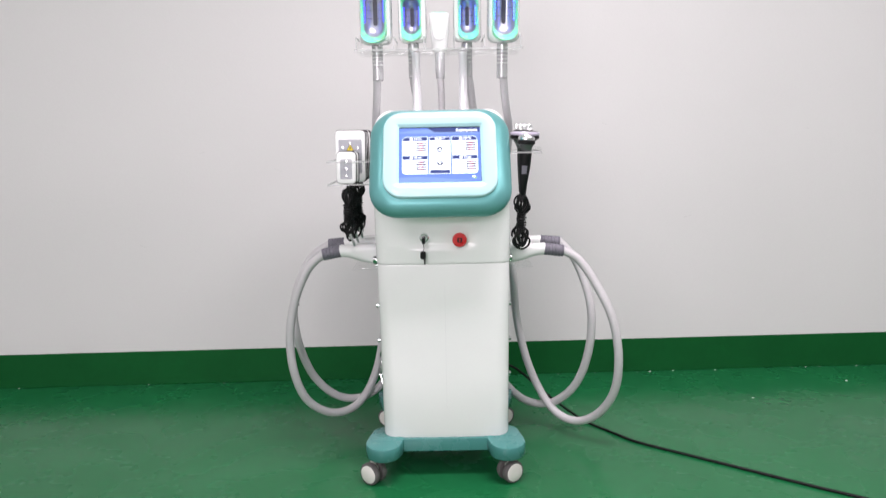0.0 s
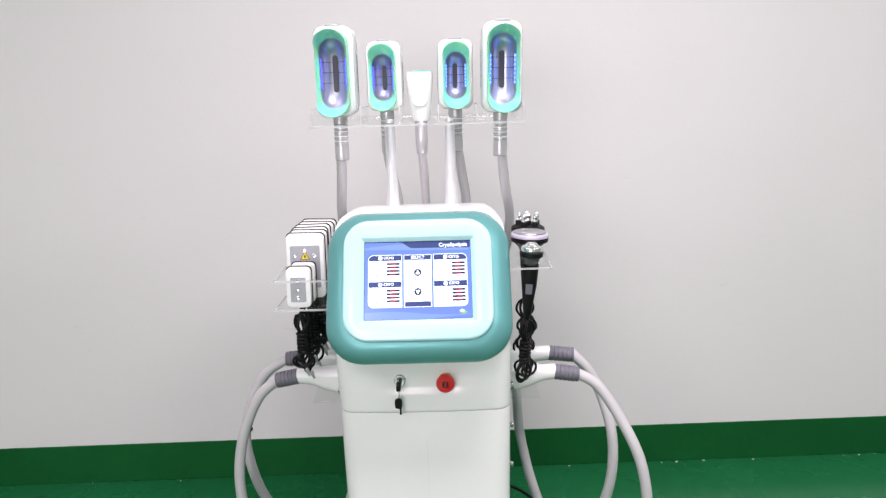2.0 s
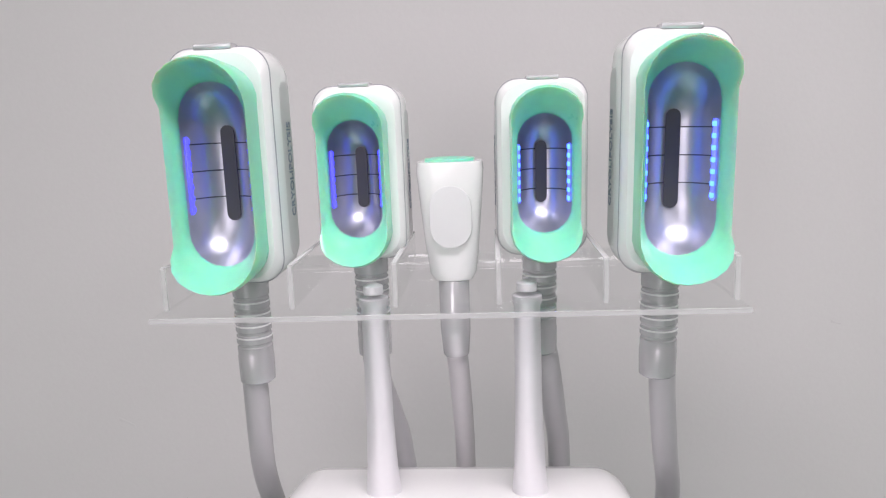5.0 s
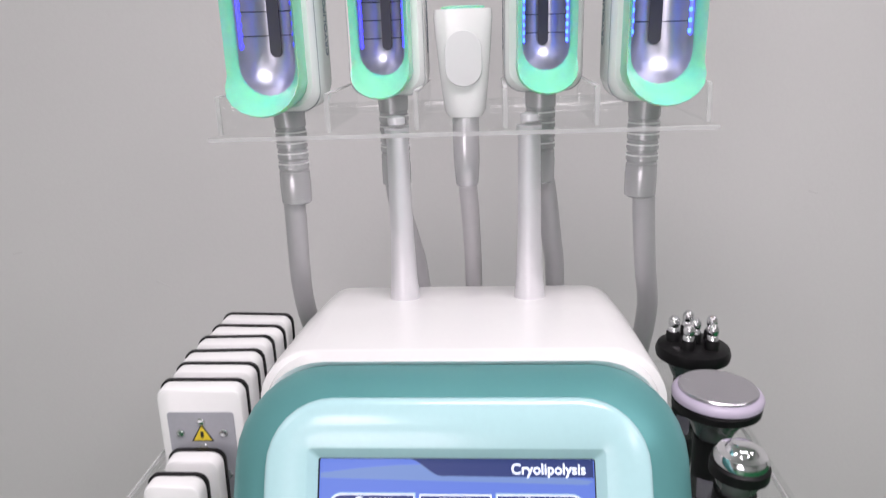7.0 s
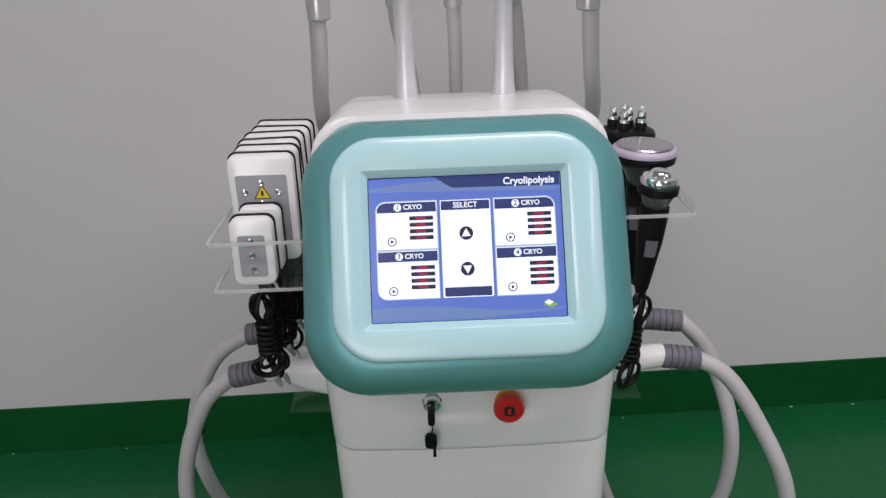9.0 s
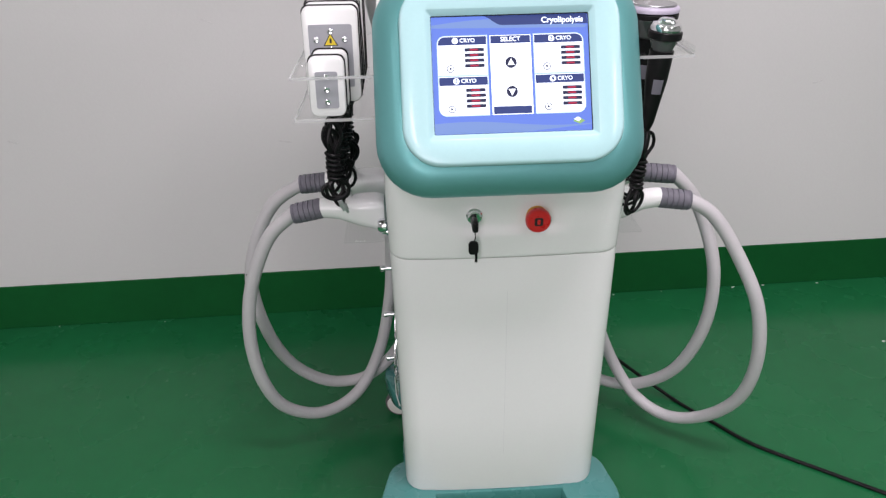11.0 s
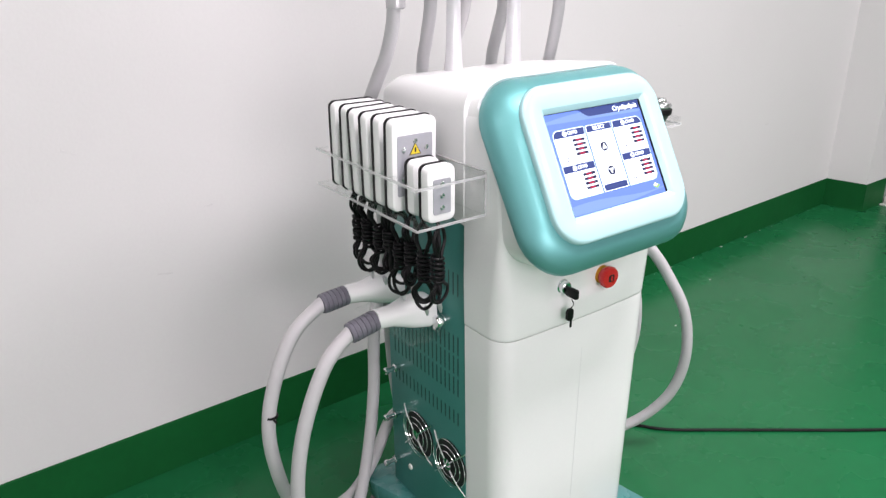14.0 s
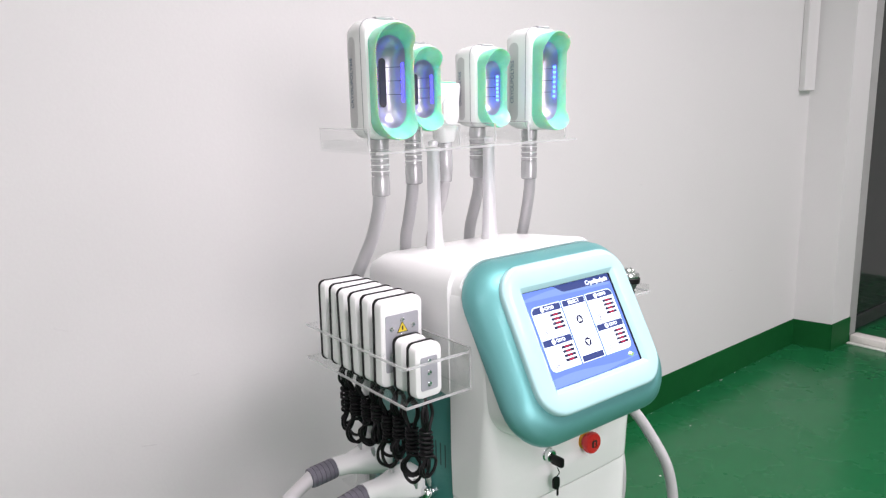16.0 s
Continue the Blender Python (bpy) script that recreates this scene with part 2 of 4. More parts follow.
def writing(name, text, size, m, material, parent, align="CENTER", label="", depth=0.0002):
    """Letters in the built-in font as a mesh, lying in the plane of m."""
    cu = bpy.data.curves.new(name, "FONT")
    cu.body, cu.size, cu.align_x, cu.align_y, cu.extrude = text, size, align, "CENTER", depth
    cu.offset = size * 0.018
    tmp = new(name, cu)
    bpy.context.view_layer.update()
    me = bpy.data.meshes.new_from_object(tmp.evaluated_get(bpy.context.evaluated_depsgraph_get()))
    bpy.data.objects.remove(tmp)
    me.transform(m)
    me.materials.clear()
    me.materials.append(material)
    ob = new(name, me)
    ob.parent = parent
    if label:
        tagged(ob, label)
    return ob


def ngon(pts, thick, bm=None, m=None):
    """A flat plate with the outline pts (a, b), from 0 to thick in z."""
    own = loft([[(a, b, 0) for a, b in pts], [(a, b, thick) for a, b in pts]])
    return merge(bm, own, m)


# ---- the room ----
WALL_M = Matrix.Translation((0, 0.9345, 0)) @ Matrix.Rotation(radians(1.82), 4, "Z")


def room():
    floor = part("floor", box(-3.6, 4.6, -4.2, 1.6, -0.12, 0), FLOOR, smooth=False)
    tagged(floor, "glossy green epoxy floor with scuffs and dull patches", "floor", kind="structure")
    w = part("wall_back", box(-3.6, 2.79, 0, 0.2, 0, 2.9, m=WALL_M), WALL, smooth=False)
    tagged(w, "plain white painted plaster wall", "wall", kind="structure")
    s = part("baseboard_back", box(-3.6, 2.757, -0.006, 0.0, 0.0, 0.135, 0.002, m=WALL_M), SKIRT, smooth=False)
    tagged(s, "green painted skirting band along the white wall", "baseboard", kind="structure")
    def block(pts, z0, z1):
        return loft([[(x, y, z) for x, y in pts] for z in (z0, z1)])
    p = part("wall_pillar", block([(2.792, 0.847), (2.990, 0.847), (2.990, 1.35), (2.685, 1.35)], 0, 2.9), WALL, smooth=False)
    tagged(p, "white painted wall corner projecting beside a dark door", "wall", kind="structure")
    bm = block([(2.786, 0.847), (2.792, 0.847), (2.752, 1.026), (2.746, 1.026)], 0, 0.135)
    merge(bm, block([(2.786, 0.840), (2.990, 0.840), (2.990, 0.8467), (2.786, 0.8467)], 0, 0.135))
    tagged(part("baseboard_pillar", bm, SKIRT, smooth=False), "green painted skirting round the wall corner", "baseboard", kind="structure")
    # dark glazed door beside the corner
    door = thing("door_1", "dark glazed door in a pale grey frame beside the wall corner", "door", kind="structure")
    for x0, x1 in ((2.998, 3.078), (4.085, 4.15)):
        part("door_jamb", box(x0, x1, 0.848, 0.93, 0, 2.2, 0.003), ALU, door, smooth=False)
    part("door_head", box(3.078, 4.085, 0.848, 0.93, 2.14, 2.2, 0.003), ALU, door, smooth=False)
    part("door_gap", box(2.9905, 2.9978, 0.870, 0.93, 0, 2.2), DARK, door, "dark gap beside the frame", smooth=False)
    part("bottom_rail", box(3.078, 4.085, 0.872, 0.912, 0.03, 0.10, 0.003), DOOR_RAIL, door, smooth=False)
    part("glass_panel", box(3.078, 4.085, 0.884, 0.896, 0.10, 2.14), DOOR_DARK, door, "dark glossy glass", smooth=False)
    tagged(part("wall_over_door", box(2.9905, 4.6, 0.853, 1.05, 2.2, 2.9), WALL, smooth=False), "white wall above the door", "wall", kind="structure")
    tagged(part("wall_beside_door", box(4.15, 4.6, 0.853, 1.05, 0, 2.2), WALL, smooth=False), "white wall beside the door", "wall", kind="structure")
    tagged(part("wall_right", box(4.6, 4.8, -4.2, 1.05, 0, 2.9), WALL, smooth=False), "plain white wall", "wall", kind="structure")
    tagged(part("wall_left", box(-3.8, -3.6, -4.2, 1.2, 0, 2.9), WALL, smooth=False), "plain white wall", "wall", kind="structure")
    # unseen front wall; its opening is added only for the fill lamp
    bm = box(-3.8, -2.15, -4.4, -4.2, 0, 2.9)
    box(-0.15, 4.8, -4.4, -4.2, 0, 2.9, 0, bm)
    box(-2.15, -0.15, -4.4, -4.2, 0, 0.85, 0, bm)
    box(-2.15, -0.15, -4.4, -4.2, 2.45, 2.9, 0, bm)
    tagged(part("wall_front", bm, WALL, smooth=False), "plain white wall with an opening added for the fill lamp", "wall", kind="structure")
    tagged(part("ceiling", box(-3.8, 4.8, -4.4, 1.6, 2.9, 3.0), WHITE_CEIL, smooth=False), "plain white ceiling", "ceiling", kind="structure")
    # door stop
    st = thing("door_stop", "white plastic wedge on a pale floor strip by the door", "door stop")
    part("wedge", box(2.985, 3.060, 0.665, 0.835, 0.0, 0.042, 0.006), HUB, st)
    part("floor_strip", box(2.955, 2.980, 0.640, 0.838, 0.0, 0.008, 0.002), CHIP, st)
    # surface cable duct ending on the wall near the corner
    d = part("cable_duct", box(2.635, 2.745, -0.028, 0.0, 1.282, 2.88, 0.004, m=WALL_M), WALL, smooth=False)
    tagged(d, "white plastic cable duct running up the white wall", "cable duct")
    # chipped paint along the foot of the wall
    bm = bmesh.new()
    rnd = random.Random(4)
    for k in range(24):
        x = rnd.choice((rnd.uniform(0.7, 2.9), rnd.uniform(-2.2, 2.9)))
        r = rnd.uniform(0.0015, 0.005)
        pts = [(r * rnd.uniform(0.5, 1.6) * math.cos(a * math.pi / 3), 0.5 * r * rnd.uniform(0.6, 1.3) * math.sin(a * math.pi / 3)) for a in range(6)]
        ngon(pts, 0.0012, bm, WALL_M @ Matrix.Translation((x, -0.006 - rnd.uniform(0.002, 0.012), 0.0)))
    for x, y in ((1.10, 0.64), (1.52, 0.80)):
        pts = [(rnd.uniform(0.003, 0.006) * math.cos(a * math.pi / 3), rnd.uniform(0.002, 0.005) * math.sin(a * math.pi / 3)) for a in range(6)]
        ngon(pts, 0.0012, bm, Matrix.Translation((x, y, 0)))
    tagged(part("paint_chips", bm, CHIP, smooth=False), "small pale chips and crumbs along the foot of the wall", "debris", kind="stuff")


room()


def wall_scuffs():
    bm, rnd = bmesh.new(), random.Random(11)
    for x, z, w in ((-0.47, 0.52, 0.035), (-0.9, 0.9, 0.02), (-0.62, 0.83, 0.03), (-0.35, 0.66, 0.02), (0.95, 0.62, 0.03), (1.4, 0.95, 0.02), (-1.15, 0.55, 0.025), (0.62, 0.98, 0.018), (2.1, 0.5, 0.03)):
        a = rnd.uniform(-0.5, 0.3)
        pts = [(w * (k / 5 - 0.5), 0.003 * rnd.uniform(0.2, 1.0)) for k in range(6)] + [(w * (0.5 - k / 5), -0.003 * rnd.uniform(0.2, 1.0)) for k in range(6)]
        m = WALL_M @ basis((x, 0.0, z), (math.cos(a), 0, math.sin(a)), (-math.sin(a), 0, math.cos(a)), (0, -1, 0))
        ngon(pts, 0.0006, bm, m)
    tagged(part("wall_scuffs", bm, SCUFF, smooth=False), "faint grey scuff marks on the white wall", "scuff marks", kind="stuff")


wall_scuffs()

# ---- the machine ----
machine = thing("slimming_machine", "white and teal beauty machine on castors with tilted touch screen", "beauty machine")


def pocket(x, z):
    """Depth of the shallow recess round the switches."""
    def fade(u):
        u = max(0.0, min(1.0, (u - 0.55) / 0.45))
        return 1 - u * u * (3 - 2 * u)
    return 0.006 * fade(abs(x) / 0.102) * fade(abs(z - 0.694) / 0.046)


def section(w, yf, yb, z, r=0.034, crown=0.006, n=8, recess=False):
    """One level of the front shell: flat back, rounded front corners, slightly crowned front."""
    pts = [(w / 2, yb), (-w / 2, yb)]
    arc = []
    for k in range(n + 1):
        a = math.pi + (math.pi / 2) * k / n
        arc.append((-w / 2 + r + r * math.cos(a), yf + r + r * math.sin(a)))
    pts += arc
    for k in range(1, 30):
        f = k / 30
        pts.append((-(w / 2 - r) + f * (w - 2 * r), yf))
    pts += [(-x, y) for x, y in arc[::-1]]
    return [(x + 0.003, y - crown * max(0.0, 1 - (2 * x / w) ** 2) + (pocket(x, z) if recess and y < yf + 0.002 else 0.0), z) for x, y in pts]


def front_shell():
    rows = [(0.351, 0.082, 0.117), (0.353, 0.080, 0.125), (0.356, 0.078, 0.3), (0.361, 0.076, 0.5), (0.363, 0.075, 0.606), (0.362, 0.0758, 0.6108)]
    part("lower_front_shell", loft([section(w, yf, 0.170, z) for w, yf, z in rows]), SHELL, machine)
    rows = [(0.362, 0.0758, 0.6122), (0.364, 0.0748, 0.614), (0.366, 0.073, 0.66), (0.367, 0.074, 0.70), (0.366, 0.076, 0.74), (0.365, 0.077, 0.80), (0.364, 0.082, 0.87), (0.363, 0.098, 0.90), (0.362, 0.126, 0.95), (0.360, 0.134, 0.966), (0.352, 0.138, 0.972)]
    fine = []
    for lo, hi in zip(rows, rows[1:]):
        steps = 14 if 0.613 < lo[2] < 0.73 else 1
        fine += [tuple(p + (q - p) * k / steps for p, q in zip(lo, hi)) for k in range(steps)]
    part("upper_front_shell", loft([section(w, yf, 0.170, z, 0.034 - 0.024 * max(0.0, min(1.0, (z - 0.66) / 0.14)), recess=True) for w, yf, z in fine + rows[-1:]]), SHELL, machine)
    part("seam_gap", loft([section(0.356, 0.080, 0.168, 0.608), section(0.356, 0.080, 0.168, 0.616)]), LINE, machine)
    part("front_crease", loft([[(0.0056, y, z), (0.0062, y, z), (0.0062, y + 0.003, z), (0.0056, y + 0.003, z)] for y, z in ((0.0727, 0.20), (0.0715, 0.30), (0.0696, 0.50), (0.0692, 0.55))]), LINE, machine, "faint vertical seam")


def cabinet():
    part("rear_cabinet", box(-0.172, 0.172, 0.165, 0.425, 0.116, 0.83, 0.006), PANEL, machine)
    for s in (-1, 1):
        def sx(a, b):
            return (min(s * a, s * b), max(s * a, s * b))
        panel = part("side_panel", box(*sx(0.1722, 0.1765), 0.171, 0.422, 0.125, 0.835, 0.001), PANEL, machine, "teal perforated metal panel")
        # rows of upright vent slots: thin strips with their inner shade as colour
        for z0, h in ((0.655, 0.042), (0.540, 0.036), (0.498, 0.036), (0.455, 0.036), (0.392, 0.028)):
            slot = None
            for k in range(17):
                if slot is None:
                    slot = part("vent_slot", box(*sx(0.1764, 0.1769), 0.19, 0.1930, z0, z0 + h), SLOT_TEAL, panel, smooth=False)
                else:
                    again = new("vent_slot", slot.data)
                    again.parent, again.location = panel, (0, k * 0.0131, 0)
        # fan openings behind wire guards: discs coloured with the dark of the hole
        for y, z in ((0.320, 0.300), (0.214, 0.296)):
            m = to_axis((s * 0.1768, y, z), (s, 0, 0))
            part("fan_opening", lathe([(0.048, 0.0), (0.048, 0.0012), (0.0, 0.0014)], 28, m=m), DARK, panel)
            bm = bmesh.new()
            for r in (0.050, 0.038, 0.026):
                own = bmesh.new()
                ring = [(r * math.cos(2 * math.pi * k / 36), r * math.sin(2 * math.pi * k / 36), 0.009 - 40 * (r - 0.02) ** 2 * 0.1) for k in range(37)]
                merge(bm, tube(ring, 0.0007, 6, smooth_path=False, bm=own), m)
            for k in range(4):
                a = math.pi / 4 + k * math.pi / 2
                own = tube([(0.012 * math.cos(a), 0.012 * math.sin(a), 0.010), (0.04 * math.cos(a), 0.04 * math.sin(a), 0.009), (0.068 * math.cos(a), 0.068 * math.sin(a), 0.003)], 0.0019, 6, 4)
                merge(bm, own, m)
            lathe([(0.012, 0.007), (0.012, 0.010), (0.004, 0.012)], 16, bm, m)
            part("fan_guard", bm, CHROME, panel, "chromed wire fan guard")
        part("panel_cap", lathe([(0.0065, 0), (0.0065, 0.002), (0.005, 0.003), (0.0, 0.003)], 14, m=to_axis((s * 0.1766, 0.357, 0.195), (s, 0, 0))), HUB, panel, "round white cap")
        # hanger bolts near the rear edge
        for y, z in ((0.387, 0.425), (0.395, 0.309), (0.402, 0.191)):
            m = to_axis((s * 0.176, y, z), (s, 0, 0))
            part("hanger_bolt", lathe([(0.005, 0), (0.005, 0.008), (0.0085, 0.009), (0.0085, 0.013), (0.005, 0.014), (0.005, 0.028), (0.007, 0.029), (0.007, 0.035), (0.005, 0.037)], 14, m=m), CHROME, panel)
    part("back_plate", box(-0.17, 0.17, 0.425, 0.429, 0.13, 0.83, 0.001), PANEL, machine)


# tilted screen frame: centre, right, up along the screen, outward
SC = Vector((0, 0.0375, 0.9065))
SU, SV, SN = Vector((1, 0, 0)), Vector((0, 0.481, 0.877)), Vector((0, -0.877, 0.481))
SM = basis(SC - SN * 0.004, SU, SV, SN)


def tilted(w, h, r, n, dv=0.0, seg=8):
    return [SC + SU * a + SV * (b + dv) + SN * n * ((0.90 + 0.20 * b / h) if n < -0.008 else 1.0) for a, b in rr(w, h, r, seg)]


def head():
    # white housing behind the frame
    k = 8
    back = []
    for y, w, z0, z1, r in ((0.150, 0.350, 0.735, 1.022, 0.06), (0.168, 0.350, 0.735, 1.023, 0.056), (0.1705, 0.362, 0.76, 1.023, 0.052), (0.175, 0.362, 0.76, 1.023, 0.05), (0.30, 0.352, 0.78, 1.012, 0.04), (0.40, 0.340, 0.80, 1.0, 0.034), (0.425, 0.334, 0.805, 0.990, 0.03), (0.433, 0.316, 0.815, 0.98, 0.03)):
        back.append([(a, y, (z0 + z1) / 2 + b) for a, b in rr(w, z1 - z0, r, k)])
    front = [tilted(0.354, 0.300, 0.072, -0.05, -0.003), tilted(0.354, 0.300, 0.072, -0.062, -0.003)]
    part("head_housing", loft(front + back), SHELL, machine, "glossy white housing")
    bez = [tilted(w, h, r, n, dv) for w, h, r, n, dv in (
        (0.358, 0.302, 0.070, -0.060, -0.003), (0.368, 0.308, 0.075, -0.058, -0.003), (0.371, 0.311, 0.076, -0.053, -0.003), (0.371, 0.311, 0.076, -0.044, -0.003),
        (0.367, 0.307, 0.074, -0.037, -0.003), (0.352, 0.294, 0.069, -0.0255, -0.002), (0.322, 0.270, 0.060, -0.0125, -0.001), (0.2975, 0.248, 0.053, -0.0055, 0.0015), (0.286, 0.237, 0.05, -0.0085, 0.0015))]
    part("bezel", loft(bez), TEAL, machine, "teal flared screen surround")
    # light front frame with a real opening
    def opening(n, w=0.2115, h=0.1585, r=0.002):
        return tilted(w, h, r, n)
    outer = [tilted(0.2955, 0.246, 0.052, -0.0065, 0.0018), tilted(0.2955, 0.246, 0.052, 0.0004, 0.0018), tilted(0.294, 0.2445, 0.0515, 0.0025, 0.0018), tilted(0.290, 0.2405, 0.050, 0.0041, 0.0018), tilted(0.284, 0.2345, 0.048, 0.0052, 0.0016), opening(0.0070, 0.2275, 0.1745, 0.004), opening(0.0064, 0.2255, 0.1725, 0.003), opening(0.0012, 0.2130, 0.1600), opening(0.0004)]
    part("screen_gasket", loft([opening(0.0003, 0.2125, 0.1595), opening(0.0003, 0.2105, 0.1575), opening(-0.0045, 0.2105, 0.1575)], caps=False), DARK, machine, "black screen edge", smooth=False)
    part("screen_frame", loft(outer, caps=False), MINT, machine, "pale mint glossy front frame")


def screen():
    scr = part("touch_screen", loft([[SM @ Vector((a, b, z)) for a, b in rr(0.211, 0.158, 0.001, 2)] for z in (-0.004, 0.0008)]), S_BLUE, machine, "lit blue and white touch screen", smooth=False)

    def at(x, y, z):
        return SM @ Matrix.Translation((x, y, z))

    def tile(name, x0, x1, y0, y1, z, material, r=0.001, label=""):
        return part(name, ngon([(a + (x0 + x1) / 2, b + (y0 + y1) / 2) for a, b in rr(x1 - x0, y1 - y0, r, 5)], 0.00025, m=at(0, 0, z)), material, scr, label, smooth=False)

    # sweeping pale waves at the top and foot
    def wave(name, pts, z, material):
        part(name, ngon(pts, 0.0002, m=at(0, 0, z)), material, scr, smooth=False)
    top = [(-0.1045 + 0.20 * k / 12 * 0.9, 0.068 + 0.0065 * math.sin(k / 12 * 3.4)) for k in range(13)]
    wave("screen_wave", [(-0.1045, 0.064)] + [(0.10, 0.060)] + [(0.1045, 0.063)] + top[::-1], 0.0009, S_BLUE2)
    foot = [(-0.1045 + 0.209 * k / 14, -0.066 + 0.004 * math.sin(k / 14 * 5.0 + 0.6)) for k in range(15)]
    wave("screen_wave", [(-0.1045, -0.0775), (0.02, -0.0775)] + [(0.1045, -0.070)] + foot[::-1], 0.0009, S_BLUE2)
    swoosh = [(-0.036 + 0.026 * k / 8, 0.0785 - 0.0125 * (0.5 - 0.5 * math.cos(math.pi * k / 8))) for k in range(9)]
    wave("screen_band", swoosh + [(0.1045, 0.0652), (0.1045, 0.0785)], 0.0011, S_NAVY)

    def one_round(x0, x1, y0, y1, sx, sy, r):
        """A rectangle with only its outer corner (towards sx, sy) rounded."""
        pts = []
        for cx, cy, a0 in ((1, 1, 0), (-1, 1, 90), (-1, -1, 180), (1, -1, 270)):
            px, py = (x1 if cx > 0 else x0), (y1 if cy > 0 else y0)
            if (cx, cy) == (sx, sy):
                pts += [(px - cx * r + r * math.cos(radians(a0 + 15 * k)), py - cy * r + r * math.sin(radians(a0 + 15 * k))) for k in range(7)]
            else:
                pts.append((px, py))
        return pts
    writing("screen_title", "Cryolipolysis", 0.0108, at(0.099, 0.0710, 0.0016), S_WHITE, scr, "RIGHT")
    for i, (x0, y0) in enumerate(((-0.0975, 0.0005), (0.0315, 0.0005), (-0.0975, -0.0535), (0.0315, -0.0535))):
        x1, y1 = x0 + 0.066, y0 + 0.052
        cx, cy = (-1 if i % 2 == 0 else 1), (1 if i < 2 else -1)
        wave("panel_outline", one_round(x0 - 0.001, x1 + 0.001, y0 - 0.001, y1 + 0.001, cx, cy, 0.011), 0.00115, S_PALE)
        wave("screen_panel", one_round(x0, x1, y0, y1, cx, cy, 0.010), 0.0013, S_WHITE)
        wave("panel_header", one_round(x0 + 0.0006, x1 - 0.0006, y1 - 0.0118, y1 - 0.0008, cx, cy if cy > 0 else 0, 0.0095), 0.0015, S_NAVY)
        writing("header_text", "CRYO", 0.0075, at(x0 + 0.040, y1 - 0.0062, 0.0019), S_WHITE, scr)
        own = lathe([(0.0042, 0), (0.0042, 0.0002)], 20)
        bm = bmesh.new()
        merge(bm, own, at(x0 + 0.0235, y1 - 0.0062, 0.0018))
        part("number_disc", bm, S_WHITE, scr)
        writing("header_number", str(i + 1), 0.0075, at(x0 + 0.0235, y1 - 0.0062, 0.0022), S_NAVY, scr)
        for k in range(4):
            y = y1 - 0.0185 - k * 0.0071
            tile("value_bar", x0 + 0.036, x1 - 0.004, y - 0.0022, y + 0.0022, 0.0015, S_BAR, 0.0008)
            tile("value_mark", x0 + 0.043, x1 - 0.012, y - 0.0011, y + 0.0011, 0.0018, S_RED, 0.0004)
        bm = lathe([(0.0050, 0), (0.0050, 0.0002)], 20, m=at(x0 + 0.0165, y0 + 0.0085, 0.0015))
        part("round_button", bm, S_BAR, scr)
        bm = lathe([(0.0040, 0), (0.0040, 0.0002)], 20, m=at(x0 + 0.0165, y0 + 0.0085, 0.0018))
        part("button_face", bm, S_WHITE, scr)
        part("play_mark", ngon([(-0.0013, -0.0022), (0.0022, 0), (-0.0013, 0.0022)], 0.0002, m=at(x0 + 0.0165, y0 + 0.0085, 0.0021)), S_BAR, scr, smooth=False)
    tile("screen_panel", -0.0275, 0.0275, -0.054, 0.0525, 0.0012, S_WHITE, 0.001)
    tile("panel_header", -0.0265, 0.0265, 0.0415, 0.0515, 0.0015, S_NAVY, 0.001)
    writing("header_text", "SELECT", 0.0082, at(0, 0.0465, 0.0019), S_WHITE, scr)
    tile("panel_footer", -0.0255, 0.0255, -0.053, -0.043, 0.0015, S_NAVY, 0.001)
    for y, s in ((0.0155, 1), (-0.0235, -1)):
        part("round_button", lathe([(0.0075, 0), (0.0075, 0.0002)], 24, m=at(0, y, 0.0015)), S_BAR, scr)
        part("arrow_mark", ngon([(-0.0048, -0.0035 * s), (0, 0.0055 * s), (0.0048, -0.0035 * s)], 0.0002, m=at(0, y, 0.0018)), S_WHITE, scr, smooth=False)
    part("page_mark", ngon([(-0.008, -0.001), (0.001, -0.005), (0.008, -0.001), (-0.001, 0.0045)], 0.0002, m=at(0.088, -0.0645, 0.0015)), S_GREEN, scr, smooth=False)
    part("page_mark", ngon([(-0.006, 0.0), (0.0, -0.003), (0.004, 0.0), (-0.001, 0.003)], 0.0002, m=at(0.087, -0.063, 0.0018)), S_WHITE, scr, smooth=False)


